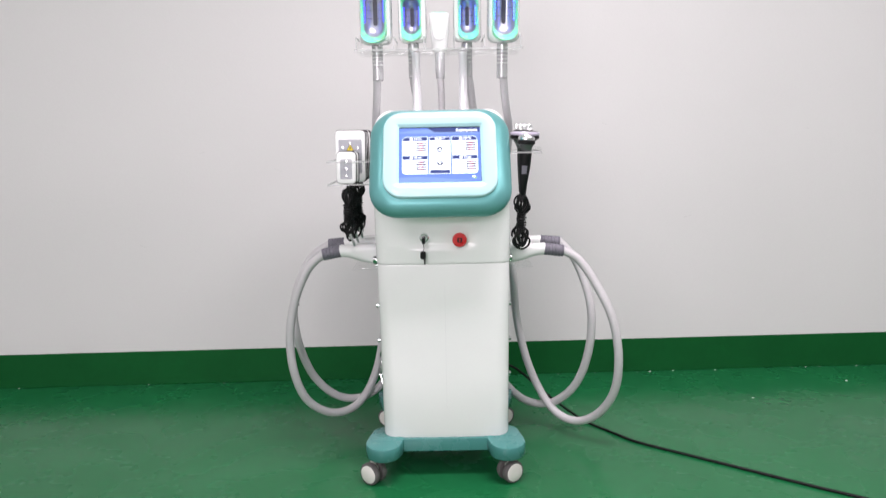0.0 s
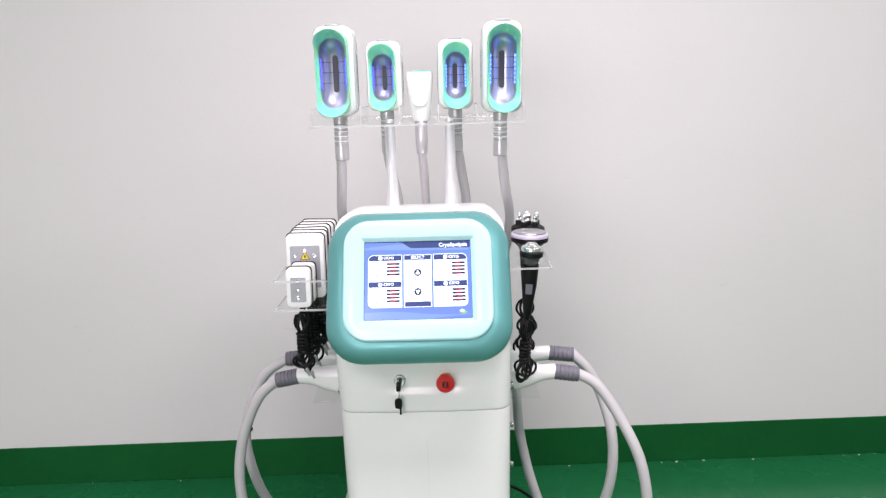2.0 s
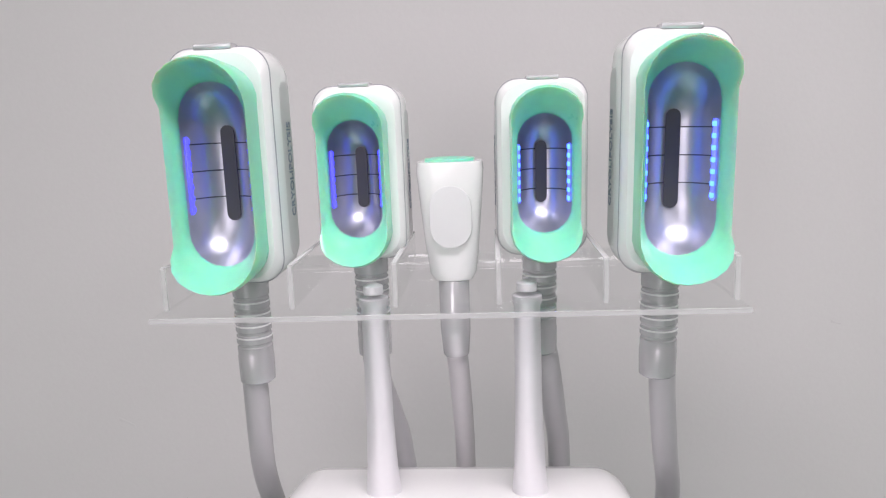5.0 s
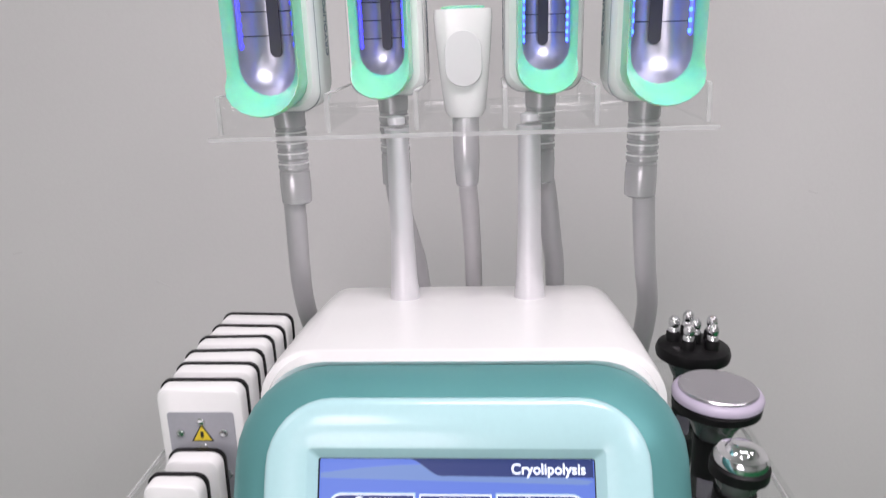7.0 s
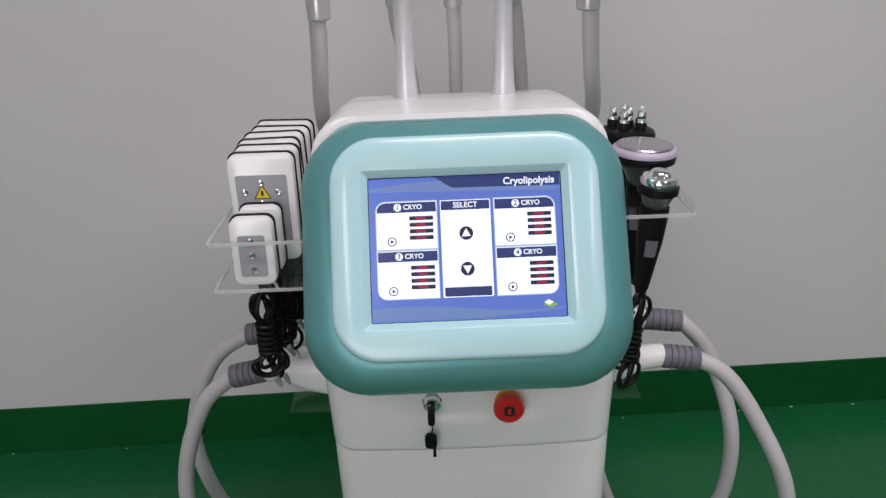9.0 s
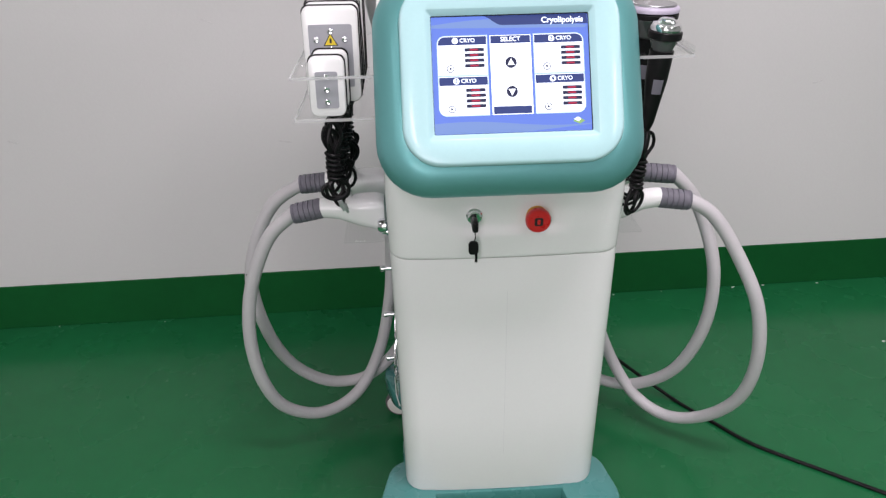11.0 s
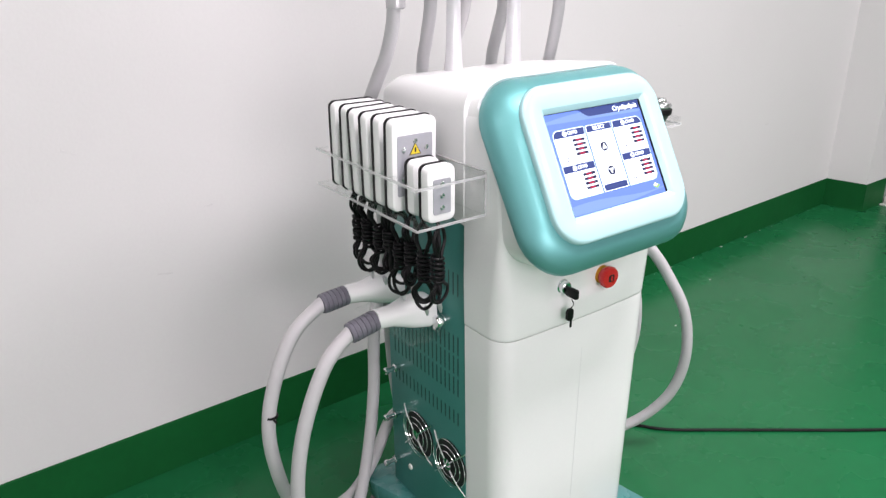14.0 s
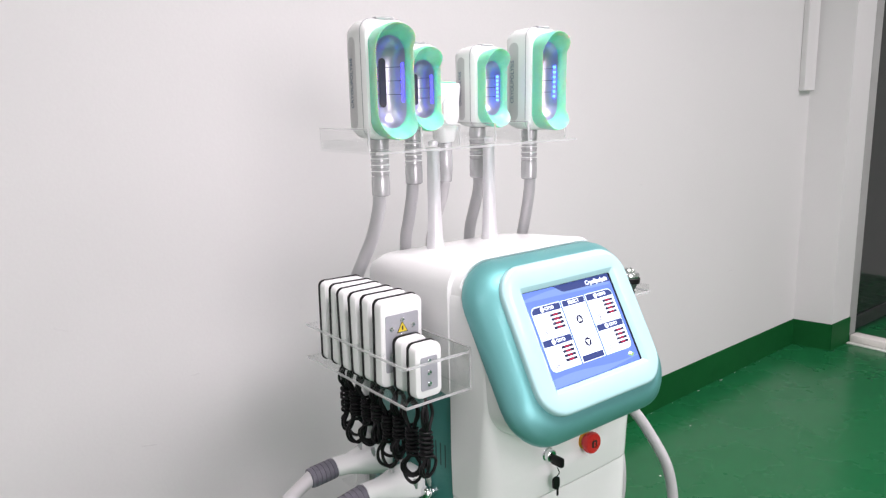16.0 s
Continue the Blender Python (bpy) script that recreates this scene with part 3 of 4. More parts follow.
def switches():
    front = (0, -1, 0)
    m = to_axis((0.048, 0.0755, 0.679), front)
    stop = part("emergency_stop", lathe([(0.0165, 0.0), (0.0165, 0.003), (0.0155, 0.0045), (0.014, 0.005), (0.014, 0.008)], 28, m=m), AMBER, machine, "amber collar")
    part("push_button", lathe([(0.014, 0.006), (0.0145, 0.012), (0.019, 0.0135), (0.0195, 0.020), (0.0175, 0.0235), (0.0, 0.0245)], 28, m=m), RED, stop, "red mushroom button")
    part("button_mark", ngon(rr(0.013, 0.013, 0.003), 0.0006, m=m @ Matrix.Translation((0, 0, 0.0242))), DARK, stop)
    bm = box(-0.0022, 0.0022, -0.004, 0.004, 0, 0.0005)
    part("button_mark", merge(None, bm, m @ Matrix.Translation((0, 0, 0.0249))), RED, stop)
    m = to_axis((-0.047, 0.0755, 0.683), front)
    lock = part("key_switch", lathe([(0.0125, 0), (0.0125, 0.003), (0.0105, 0.005), (0.0105, 0.012), (0.0088, 0.0135), (0.0, 0.0135)], 24, m=m), CHROME, machine, "chrome key barrel")
    part("key", box(-0.0045, 0.0045, 0.030, 0.0555, 0.667, 0.684, 0.003), BLACK, lock, "black plastic key in the barrel")
    bm = tube([(-0.048, 0.050, 0.668), (-0.0475, 0.046, 0.660), (-0.049, 0.050, 0.652)], 0.0009, 6)
    bm2 = loft([[(-0.050 + a, y, 0.640 + b) for a, b in rr(0.015, 0.022, 0.006, 4)] for y in (0.049, 0.053)])
    merge(bm2, bm)
    box(-0.048, -0.044, 0.050, 0.052, 0.615, 0.632, 0.0005, bm2)
    part("spare_key", bm2, BLACK, lock, "black spare key hanging from a ring")
    # move the key's head onto the barrel
    for ob in lock.children:
        if ob.name.startswith("key"):
            ob.data.transform(Matrix.Translation((-0.048, 0.007, 0.004)))


def capsule(x0, y0, x1, y1, r, n=10):
    d = Vector((x1 - x0, y1 - y0)).normalized()
    a0 = math.atan2(d.y, d.x)
    out = [(x1 + r * math.cos(a0 - math.pi / 2 + math.pi * k / n), y1 + r * math.sin(a0 - math.pi / 2 + math.pi * k / n)) for k in range(n + 1)]
    out += [(x0 + r * math.cos(a0 + math.pi / 2 + math.pi * k / n), y0 + r * math.sin(a0 + math.pi / 2 + math.pi * k / n)) for k in range(n + 1)]
    return out


def base():
    def ring(w, h, r, z):
        return [(a, 0.252 + b, z) for a, b in rr(w, h, r)]
    b = part("base", loft([ring(0.340, 0.352, 0.03, 0.075), ring(0.352, 0.362, 0.035, 0.079), ring(0.360, 0.368, 0.036, 0.110), ring(0.356, 0.364, 0.034, 0.1165)]), BASE_TEAL, machine, "teal plastic base")
    turns = {(-1, 0): -35, (1, 0): 32, (-1, 1): -15, (1, 1): 20}
    for s in (-1, 1):
        for rear in (0, 1):
            yc, ye = (0.115, 0.054) if not rear else (0.40, 0.448)
            rows = []
            for r, z in ((0.046, 0.074), (0.0495, 0.078), (0.051, 0.104), (0.049, 0.1105), (0.044, 0.113)):
                rows.append([(x, y, z + (0.008 if z > 0.09 else 0) * (1 - min(1.0, abs(y - yc) / 0.1))) for x, y in capsule(s * 0.158, yc, s * 0.1715, ye, r)])
            part("foot", loft(rows), BASE_TEAL, b, "rounded teal foot")
            a = radians(turns[(s, rear)])
            m = Matrix.Translation(((s * 0.190 - 0.012) if not rear else s * 0.190, ye - (0.008 if not rear else -0.006), 0.0)) @ Matrix.Rotation(a, 4, "Z")
            bm = lathe([(0.008, 0.05), (0.008, 0.078)], 14, m=m)
            box(-0.016, 0.016, -0.0055, 0.0055, 0.026, 0.054, 0.004, bm, m)
            castor = part("castor", bm, HUB, machine, "twin wheel castor, grey tyres and white hubs")
            for w in (-1, 1):
                mm = m @ to_axis((0, w * 0.006, 0.0315), (0, w, 0))
                part("tyre", lathe([(0.024, 0.0), (0.0305, 0.001), (0.0315, 0.004), (0.0315, 0.012), (0.0295, 0.016), (0.025, 0.0172)], 28, m=mm), TYRE, castor)
                part("hub", lathe([(0.0252, 0.012), (0.0252, 0.0175), (0.0235, 0.0185), (0.004, 0.0195), (0.0, 0.0195)], 28, m=mm), HUB, castor)


def holders():
    # clear shelf over the housing, on two posts
    bm = box(-0.240, 0.240, 0.275, 0.455, 1.194, 1.198, 0.001)
    shelf = part("top_shelf", bm, ACRYLIC, machine, "clear acrylic holder shelf")
    part("shelf_edge", box(-0.240, 0.240, 0.2735, 0.275, 1.194, 1.198), EDGE_GLEAM, shelf, "cut edge with its gleam painted white", smooth=False)
    for x in (-0.238, -0.13, -0.043, 0.043, 0.13, 0.234):
        part("divider", box(x, x + 0.004, 0.30, 0.46, 1.198, 1.234, 0.001), ACRYLIC, shelf, "clear acrylic divider")
        part("divider_edge", box(x, x + 0.004, 0.2985, 0.30, 1.198, 1.234), EDGE_GLEAM, shelf, "cut edge with its gleam painted white", smooth=False)
        part("divider_edge", box(x, x + 0.004, 0.30, 0.46, 1.234, 1.2352), EDGE_GLEAM, shelf, "cut edge with its gleam painted white", smooth=False)
    part("divider", box(-0.2335, 0.2335, 0.461, 0.465, 1.1981, 1.212, 0.001), ACRYLIC, shelf, "clear acrylic divider")
    for x in (-0.067, 0.070):
        part("support_post", lathe([(0.017, 0.998), (0.0165, 1.008), (0.0145, 1.03), (0.0125, 1.08), (0.0115, 1.185), (0.013, 1.187), (0.013, 1.194)], 20, m=Matrix.Translation((x, 0.347, 0))), POST, machine, "silver white support post")
        part("post_screw", lathe([(0.009, 1.1982), (0.009, 1.205), (0.004, 1.207)], 16, m=Matrix.Translation((x, 0.347, 0))), POST, shelf)
    # side holders
    for s in (-1, 1):
        def sx(a, b):
            return (min(s * a, s * b), max(s * a, s * b))
        z0, z1, ys, ye, xo = (0.824, 0.886, 0.116, 0.425, 0.306) if s < 0 else (0.903, 0.915, 0.11, 0.395, 0.272)
        t = part("side_tray", box(*sx(0.183, xo), ys, ye, z0, z0 + 0.004, 0.001), ACRYLIC, machine, "clear acrylic side holder")
        part("tray_edge", box(*sx(0.183, xo), ys - 0.0015, ys, z0, z0 + 0.004), EDGE_GLEAM, t, "cut edge with its gleam painted white", smooth=False)
        part("tray_edge", box(*sx(xo, xo + 0.0015), ys, ye, z0, z0 + 0.004), EDGE_GLEAM, t, "cut edge with its gleam painted white", smooth=False)
        part("tray_back", box(*sx(0.179, 0.183), ys, ye, z0, z1 + 0.008, 0.001), ACRYLIC, t)
        part("tray_edge", box(*sx(0.179, 0.183), ys - 0.0015, ys, z0, z1 + 0.008), EDGE_GLEAM, t, "cut edge with its gleam painted white", smooth=False)
        part("tray_edge", box(*sx(0.179, 0.183), ys, ye, z1 + 0.008, z1 + 0.0092), EDGE_GLEAM, t, "cut edge with its gleam painted white", smooth=False)
        if s < 0:
            bm = box(*sx(xo - 0.005, xo), ys, ye, z1, z1 + 0.004, 0.001)
            box(*sx(0.183, xo - 0.005), ys, ys + 0.005, z1, z1 + 0.004, 0.001, bm)
            box(*sx(0.183, xo - 0.005), ye - 0.005, ye, z1, z1 + 0.004, 0.001, bm)
            for k in range(6):
                y = 0.1945 + 0.034 * k
                box(*sx(0.29, xo - 0.005), y - 0.004, y + 0.002, z1, z1 + 0.004, 0.001, bm)
            part("tray_rail", bm, ACRYLIC, t)
            part("tray_edge", box(*sx(0.183, xo), ys - 0.0015, ys, z1, z1 + 0.004), EDGE_GLEAM, t, "cut edge with its gleam painted white", smooth=False)
            part("tray_edge", box(*sx(xo, xo + 0.0015), ys, ye, z1, z1 + 0.004), EDGE_GLEAM, t, "cut edge with its gleam painted white", smooth=False)
        else:
            part("tray_lip", box(*sx(xo - 0.004, xo), ys, ye, z0 + 0.0042, z0 + 0.016, 0.001), ACRYLIC, t)
        # cradle of the lying handpieces
        c = part("handpiece_cradle", box(*sx(0.178, 0.262), 0.215, 0.405, 0.572, 0.576, 0.001), ACRYLIC, machine, "clear acrylic cradle")
        for y in (0.235, 0.385):
            part("cradle_bolt", lathe([(0.007, 0), (0.007, 0.012), (0.005, 0.013), (0.005, 0.02)], 14, m=to_axis((s * 0.176, y, 0.583), (s, 0, 0))), CHROME, c)
        part("knob", lathe([(0.010, 0), (0.010, 0.008), (0.007, 0.009), (0.012, 0.012), (0.012, 0.022), (0.009, 0.026), (0.0, 0.026)], 16, m=to_axis((s * 0.176, 0.225, 0.600), (s, 0, 0))), CHROME, c)


front_shell()
cabinet()
head()
screen()
switches()
base()
holders()
# power cord from the back to the floor and away
cord = part("power_cord", tube([(0.12, 0.432, 0.22), (0.17, 0.47, 0.21), (0.24, 0.50, 0.17), (0.32, 0.50, 0.10), (0.40, 0.49, 0.035), (0.47, 0.43, 0.005), (0.53, 0.35, 0.0045), (0.59, 0.275, 0.0045), (0.70, 0.19, 0.0045), (0.82, 0.10, 0.0045), (1.05, -0.07, 0.0045), (1.3, -0.22, 0.0045), (1.8, -0.35, 0.0045), (2.8, -0.3, 0.0045)], 0.0042, 8), BLACK, machine, "black power cord trailing over the floor")


# ---- cooling heads on the shelf ----
def stadium(w, h, n=12):
    r, out = w / 2, []
    for cz, a0 in ((h / 2 - r, 0), (-(h / 2 - r), math.pi)):
        out += [(r * math.cos(a0 + math.pi * k / n), cz + r * math.sin(a0 + math.pi * k / n)) for k in range(n + 1)]
    return out


def cooling_head(w, h, depth, label, cw=0.75, ch=0.80, fat=1.03, led=None):
    """Faces -y; local origin at the middle of its foot."""
    t = thing("cooling_head", label, "applicator head", group="cooling heads on the shelf")
    zc = h / 2
    rows = []
    for y, bw, bh, r in ((0.012, w * 1.02, h * 0.95, w * 0.30), (0.016, w * 1.09, h * 0.985, w * 0.28), (0.022, w * 1.125, h * 1.0, w * 0.27), (depth * 0.72, w * 1.11, h * 0.985, w * 0.25), (depth * 0.93, w * 1.03, h * 0.93, w * 0.24), (depth, w * 0.88, h * 0.82, w * 0.22)):
        rows.append([(a * fat, y, zc + 0.025 * h + b * 1.04) for a, b in rr(bw, bh, r, 7)])
    # hollow front so that the cup is a real recess
    iw, ih = w * (cw + 0.02), h * (ch + 0.015)
    hollow = [[(a, y, zc + b) for a, b in rr(iw, ih, iw * 0.499, 7)] for y in (0.058, 0.013)]
    part("casing", loft([hollow[0], hollow[1]] + rows, caps=True), SHELL, t, "white casing")
    # dark joint line round the casing
    part("joint", loft([[(a * fat, y, zc + 0.025 * h + b * 1.04) for a, b in rr(w * q, h * 0.999 * q / 1.123, w * 0.27, 7)] for y, q in ((0.0215, 1.09), (0.0215, 1.131), (0.0229, 1.131), (0.0229, 1.09))], caps=False), INK_GREY, t)
    # silicone rim, flared forward at both ends
    inner = stadium(w * cw, h * ch)
    outer = stadium(w * 1.0, h * 1.0)
    rings = []
    for f, lift, back in ((0.0, 0.0, 0.012), (0.0, 0.0, 0.002), (0.08, 0.03, -0.0015), (0.30, 0.18, -0.0022), (0.55, 0.46, -0.0018), (0.78, 0.80, -0.001), (0.92, 1.0, 0.0005), (1.0, 0.94, 0.003), (1.0, 0.78, 0.007), (0.92, 0.40, 0.0115), (0.84, 0.0, 0.015)):
        ring = []
        for (ia, ib), (oa, ob) in zip(inner, outer):
            q = max(0.0, min(1.0, (abs(ob) / (h * 0.5) - 0.30) / 0.62))
            e = q * q * (3 - 2 * q)
            waist = 1.0 + (0.05 * e - 0.17 * (1 - e)) * f
            a, b = ia + (oa * waist - ia) * f, ib + (ob - ib) * f
            ring.append((a, back - lift * (0.003 + 0.135 * h * e), zc + b))
        rings.append(ring)
    part("rim", loft(rings, caps=False), RIM, t, "mint green silicone rim")
    # polished cup
    cup = []
    for q, y in ((1.0, 0.003), (0.985, 0.0045), (0.94, 0.0100), (0.86, 0.0160), (0.74, 0.0220), (0.58, 0.0270), (0.38, 0.0305), (0.18, 0.0320)):
        cup.append([(p[0] * q, y, zc + p[1] - (1 - q) * p[1] * 0.7) for p in inner])
    bm = loft(cup, caps=True, first=False)
    part("cup", bm, CUP, t, "polished metal suction cup")
    sl = h * 0.41 * ch / 0.765
    part("suction_slot", loft([[(a, y, zc + b) for a, b in stadium(w * 0.155, sl)] for y in (0.0320, 0.0295)]), SLOT, t)
    for z in (-0.13, 0.02, 0.17):
        bm = tube([(-w * cw * 0.46, 0.0118, zc + z * h * 0.8), (-w * cw * 0.38, 0.0205, zc + z * h * 0.8), (-w * cw * 0.24, 0.0282, zc + z * h * 0.8), (-w * 0.08, 0.0308, zc + z * h * 0.8)], 0.0005, 6, 5)
        tube([(w * cw * 0.46, 0.0118, zc + z * h * 0.8), (w * cw * 0.38, 0.0205, zc + z * h * 0.8), (w * cw * 0.24, 0.0282, zc + z * h * 0.8), (w * 0.08, 0.0308, zc + z * h * 0.8)], 0.0005, 6, 5, bm)
        part("groove", bm, SLOT, t)
    for s in (-1, 1):
        part("light_strip", box(s * w * cw * 0.470 - 0.0008, s * w * cw * 0.470 + 0.0008, 0.0070, 0.0120, zc - h * 0.17, zc + h * 0.17, 0.0006), led or LED, t, "blue light strip")
        bm = bmesh.new()
        for k in range(7):
            z = zc - h * 0.15 + k * h * 0.05
            box(s * w * cw * 0.462 - 0.0010, s * w * cw * 0.462 + 0.0010, 0.0068, 0.0125, z - 0.002, z + 0.002, 0.0005, bm)
        part("light_dot_row", bm, led or LED_DOT, t)
        m = basis((s * w * 0.563 * fat, depth * 0.70, zc), (0, 0, 1), (0, -s, 0), (s, 0, 0))
        pill = basis((s * w * 0.540 * fat, depth * 0.66, zc), (0, 0, 1), (0, -s, 0), (s, 0, 0))
        part("side_badge", ngon(rr(h * 0.80, depth * 0.30, depth * 0.149), w * 0.0185 * fat, m=pill), BADGE, t, "pale grey side badge")
        writing("side_lettering", "CRYOLIPOLYSIS", h * 0.062, m, INK_PALE, t)
    part("latch", box(-w * 0.22, w * 0.22, 0.014, 0.030, h * 1.035, h * 1.062, 0.002), COLLAR, t)
    # ribbed collar under the shelf
    prof = [(0.014, -0.004), (0.0165, -0.006)]
    for k in range(5):
        z = -0.022 - k * 0.011
        prof += [(0.0163, z), (0.0150, z - 0.001), (0.0150, z - 0.003), (0.0161, z - 0.004)]
    prof += [(0.0160, -0.078), (0.0165, -0.080), (0.0160, -0.103), (0.013, -0.105)]
    part("collar", lathe([(r, z + 0.005) for r, z in prof], 20, m=Matrix.Translation((0, depth * 0.62, 0))), COLLAR, t, "pale grey ribbed collar")
    for k in range(4):
        z = -0.0215 - k * 0.011
        part("collar_rib", lathe([(0.0152, z), (0.0165, z - 0.0005), (0.0165, z - 0.0018), (0.0152, z - 0.0023)], 20, m=Matrix.Translation((0, depth * 0.62, 0))), RIB_GAP, t)
    return t


LARGE_LABEL = "large white cooling applicator with mint rim and metal cup"
SMALL_LABEL = "small white cooling applicator with mint rim and metal cup"
HEADS = []
for x, y, turn, lean, w, h, dep, lab in ((-0.184, 0.302, -4, 0, 0.077, 0.190, 0.082, LARGE_LABEL), (-0.079, 0.352, -4, 0, 0.065, 0.150, 0.072, SMALL_LABEL), (0.087, 0.352, 3, 0.5, 0.065, 0.150, 0.072, SMALL_LABEL), (0.190, 0.302, 3, 1, 0.077, 0.190, 0.082, LARGE_LABEL)):
    led = LED_DIM if x < 0 else None
    lab = lab + (" dimly lit" if x < 0 else " glowing blue")
    ob = cooling_head(w, h, dep, lab, led=led) if w > 0.07 else cooling_head(w, h, dep, lab, 0.72, 0.69, 1.10, led)
    ob.matrix_basis = pose(x, y, 1.2155 if w > 0.07 else 1.2245, 0, lean, turn)
    HEADS.append(ob)


def head_hose(ob, pts):
    inv = ob.matrix_basis.inverted()
    bm = tube(pts, 0.0118, 14, 8)
    bm.transform(inv)
    part("hose", bm, HOSE_DARK, ob, "smooth grey hose")


head_hose(HEADS[0], [(-0.184, 0.353, 1.125), (-0.185, 0.357, 1.09), (-0.190, 0.372, 1.04), (-0.196, 0.397, 0.995), (-0.198, 0.43, 0.94), (-0.185, 0.45, 0.87), (-0.16, 0.46, 0.75), (-0.15, 0.46, 0.4), (-0.13, 0.45, 0.2)])
head_hose(HEADS[1], [(-0.079, 0.397, 1.138), (-0.076, 0.405, 1.10), (-0.068, 0.43, 1.05), (-0.062, 0.452, 1.0), (-0.058, 0.457, 0.9), (-0.06, 0.455, 0.5), (-0.07, 0.45, 0.2)])
head_hose(HEADS[2], [(0.087, 0.397, 1.138), (0.093, 0.405, 1.10), (0.100, 0.43, 1.05), (0.106, 0.452, 1.0), (0.106, 0.457, 0.9), (0.10, 0.455, 0.5), (0.09, 0.45, 0.2)])
head_hose(HEADS[3], [(0.190, 0.353, 1.125), (0.192, 0.358, 1.09), (0.200, 0.378, 1.03), (0.210, 0.405, 0.97), (0.206, 0.428, 0.90), (0.19, 0.45, 0.82), (0.16, 0.46, 0.6), (0.14, 0.45, 0.2)])


def chin_wand():
    t = thing("small_applicator", "small white chin applicator with a green tip standing in the shelf", "applicator head")
    rows = [[(a, b * 0.8, z) for a, b in rr(w, d, r, 6)] for w, d, r, z in ((0.036, 0.034, 0.014, 0.0), (0.044, 0.040, 0.017, 0.006), (0.050, 0.046, 0.018, 0.030), (0.058, 0.054, 0.019, 0.075), (0.062, 0.058, 0.018, 0.104), (0.060, 0.056, 0.018, 0.112))]
    part("casing", loft(rows), SHELL, t, "white casing")
    part("thumb_rest", loft([[(a * q, -0.0225 - d, 0.062 + b * q) for a, b in rr(0.040, 0.06, 0.0199, 6)] for q, d in ((1, -0.006), (0.95, 0.0005), (0.6, 0.0012))]), LINE, t)
    part("tip", loft([[(a, b * 0.8, z) for a, b in rr(w, d, 0.014, 6)] for w, d, z in ((0.046, 0.044, 0.112), (0.046, 0.044, 0.1145), (0.034, 0.03, 0.1155))]), RIM, t, "mint green tip")
    part("collar", lathe([(0.013, 0.0), (0.0145, -0.002), (0.0145, -0.05), (0.0125, -0.075), (0.011, -0.077)], 18), COLLAR, t)
    bm = tube([(0, 0, -0.07), (0.002, 0.015, -0.11), (0.003, 0.045, -0.17), (0.003, 0.06, -0.22), (0.003, 0.062, -0.35), (0.0, 0.06, -0.8)], 0.0105, 14, 8)
    part("hose", bm, HOSE, t)
    t.matrix_basis = pose(0.003, 0.40, 1.1985)


chin_wand()


# ---- laser pads in the side holder ----
def cord_bundle(t, z0, length, seed, wide=0.020):
    """A black cord gathered into a bundle: open loops above and below a tight wrap, from z0 downwards."""
    rnd = random.Random(seed)
    turn = rnd.uniform(-0.9, 0.9)
    mid0, mid1 = z0 - length * rnd.uniform(0.33, 0.42), z0 - length * rnd.uniform(0.62, 0.70)
    bm = bmesh.new()
    pts = [Vector((0, 0, z0 + 0.012)), Vector((0.002, 0.0, z0))]
    for k in range(3):
        a = turn + rnd.uniform(-0.55, 0.55)
        c, d = math.cos(a), math.sin(a)
        w1, w2 = wide * rnd.uniform(0.55, 0.95), wide * rnd.uniform(0.75, 1.15)
        top, low = z0 - rnd.uniform(0.0, 0.014), z0 - length + rnd.uniform(-0.004, 0.02)
        off, hang = rnd.uniform(-0.004, 0.004), mid1 - low

        def at(r, z):
            return Vector((r * c + off * d, r * d * 0.8 - off * c, z))
        pts += [at(-w1 * 0.7, top - 0.006), at(-w1, (top + mid0) / 2), at(-0.004, mid0), at(-0.005 + off, mid1), at(-w2 * 0.9, mid1 - hang * 0.42), at(-w2 * 0.75, low + hang * 0.2), at(0, low), at(w2 * 0.75, low + hang * 0.2), at(w2 * 0.9, mid1 - hang * 0.42), at(0.005, mid1), at(0.004, mid0), at(w1, (top + mid0) / 2), at(w1 * 0.7, top - 0.006), at(0, top)]
    tube(pts, 0.0028, 7, 4, bm)
    part("cord", bm, BLACK, t, "black cord gathered into loops")
    path, turns = [], int((mid0 - mid1) / 0.0066) + 1
    for k in range(turns * 8 + 1):
        a, q = 2 * math.pi * k / 8, 0.0098 * (1 + rnd.uniform(-0.14, 0.14))
        path.append((q * math.cos(a), q * 0.85 * math.sin(a), mid0 + 0.004 + (mid1 - mid0 - 0.008) * k / (turns * 8)))
    part("cord_wrap", tube(path, 0.0028, 7, 2), BLACK, t, "black cord wound round its loops")


def cord_and_plug(t, seed):
    rnd = random.Random(seed)
    drop = rnd.uniform(-0.016, 0.014)
    cord_bundle(t, -0.010, 0.140 - drop, seed)
    # silver connector hanging from the bundle
    part("plug", lathe([(0.003, 0), (0.0038, 0.001), (0.0038, 0.012), (0.0025, 0.014), (0.0025, 0.019)], 12, m=to_axis((0.006, 0.004, -0.152 + drop), (0.3, 0.2, -1))), STEEL, t)


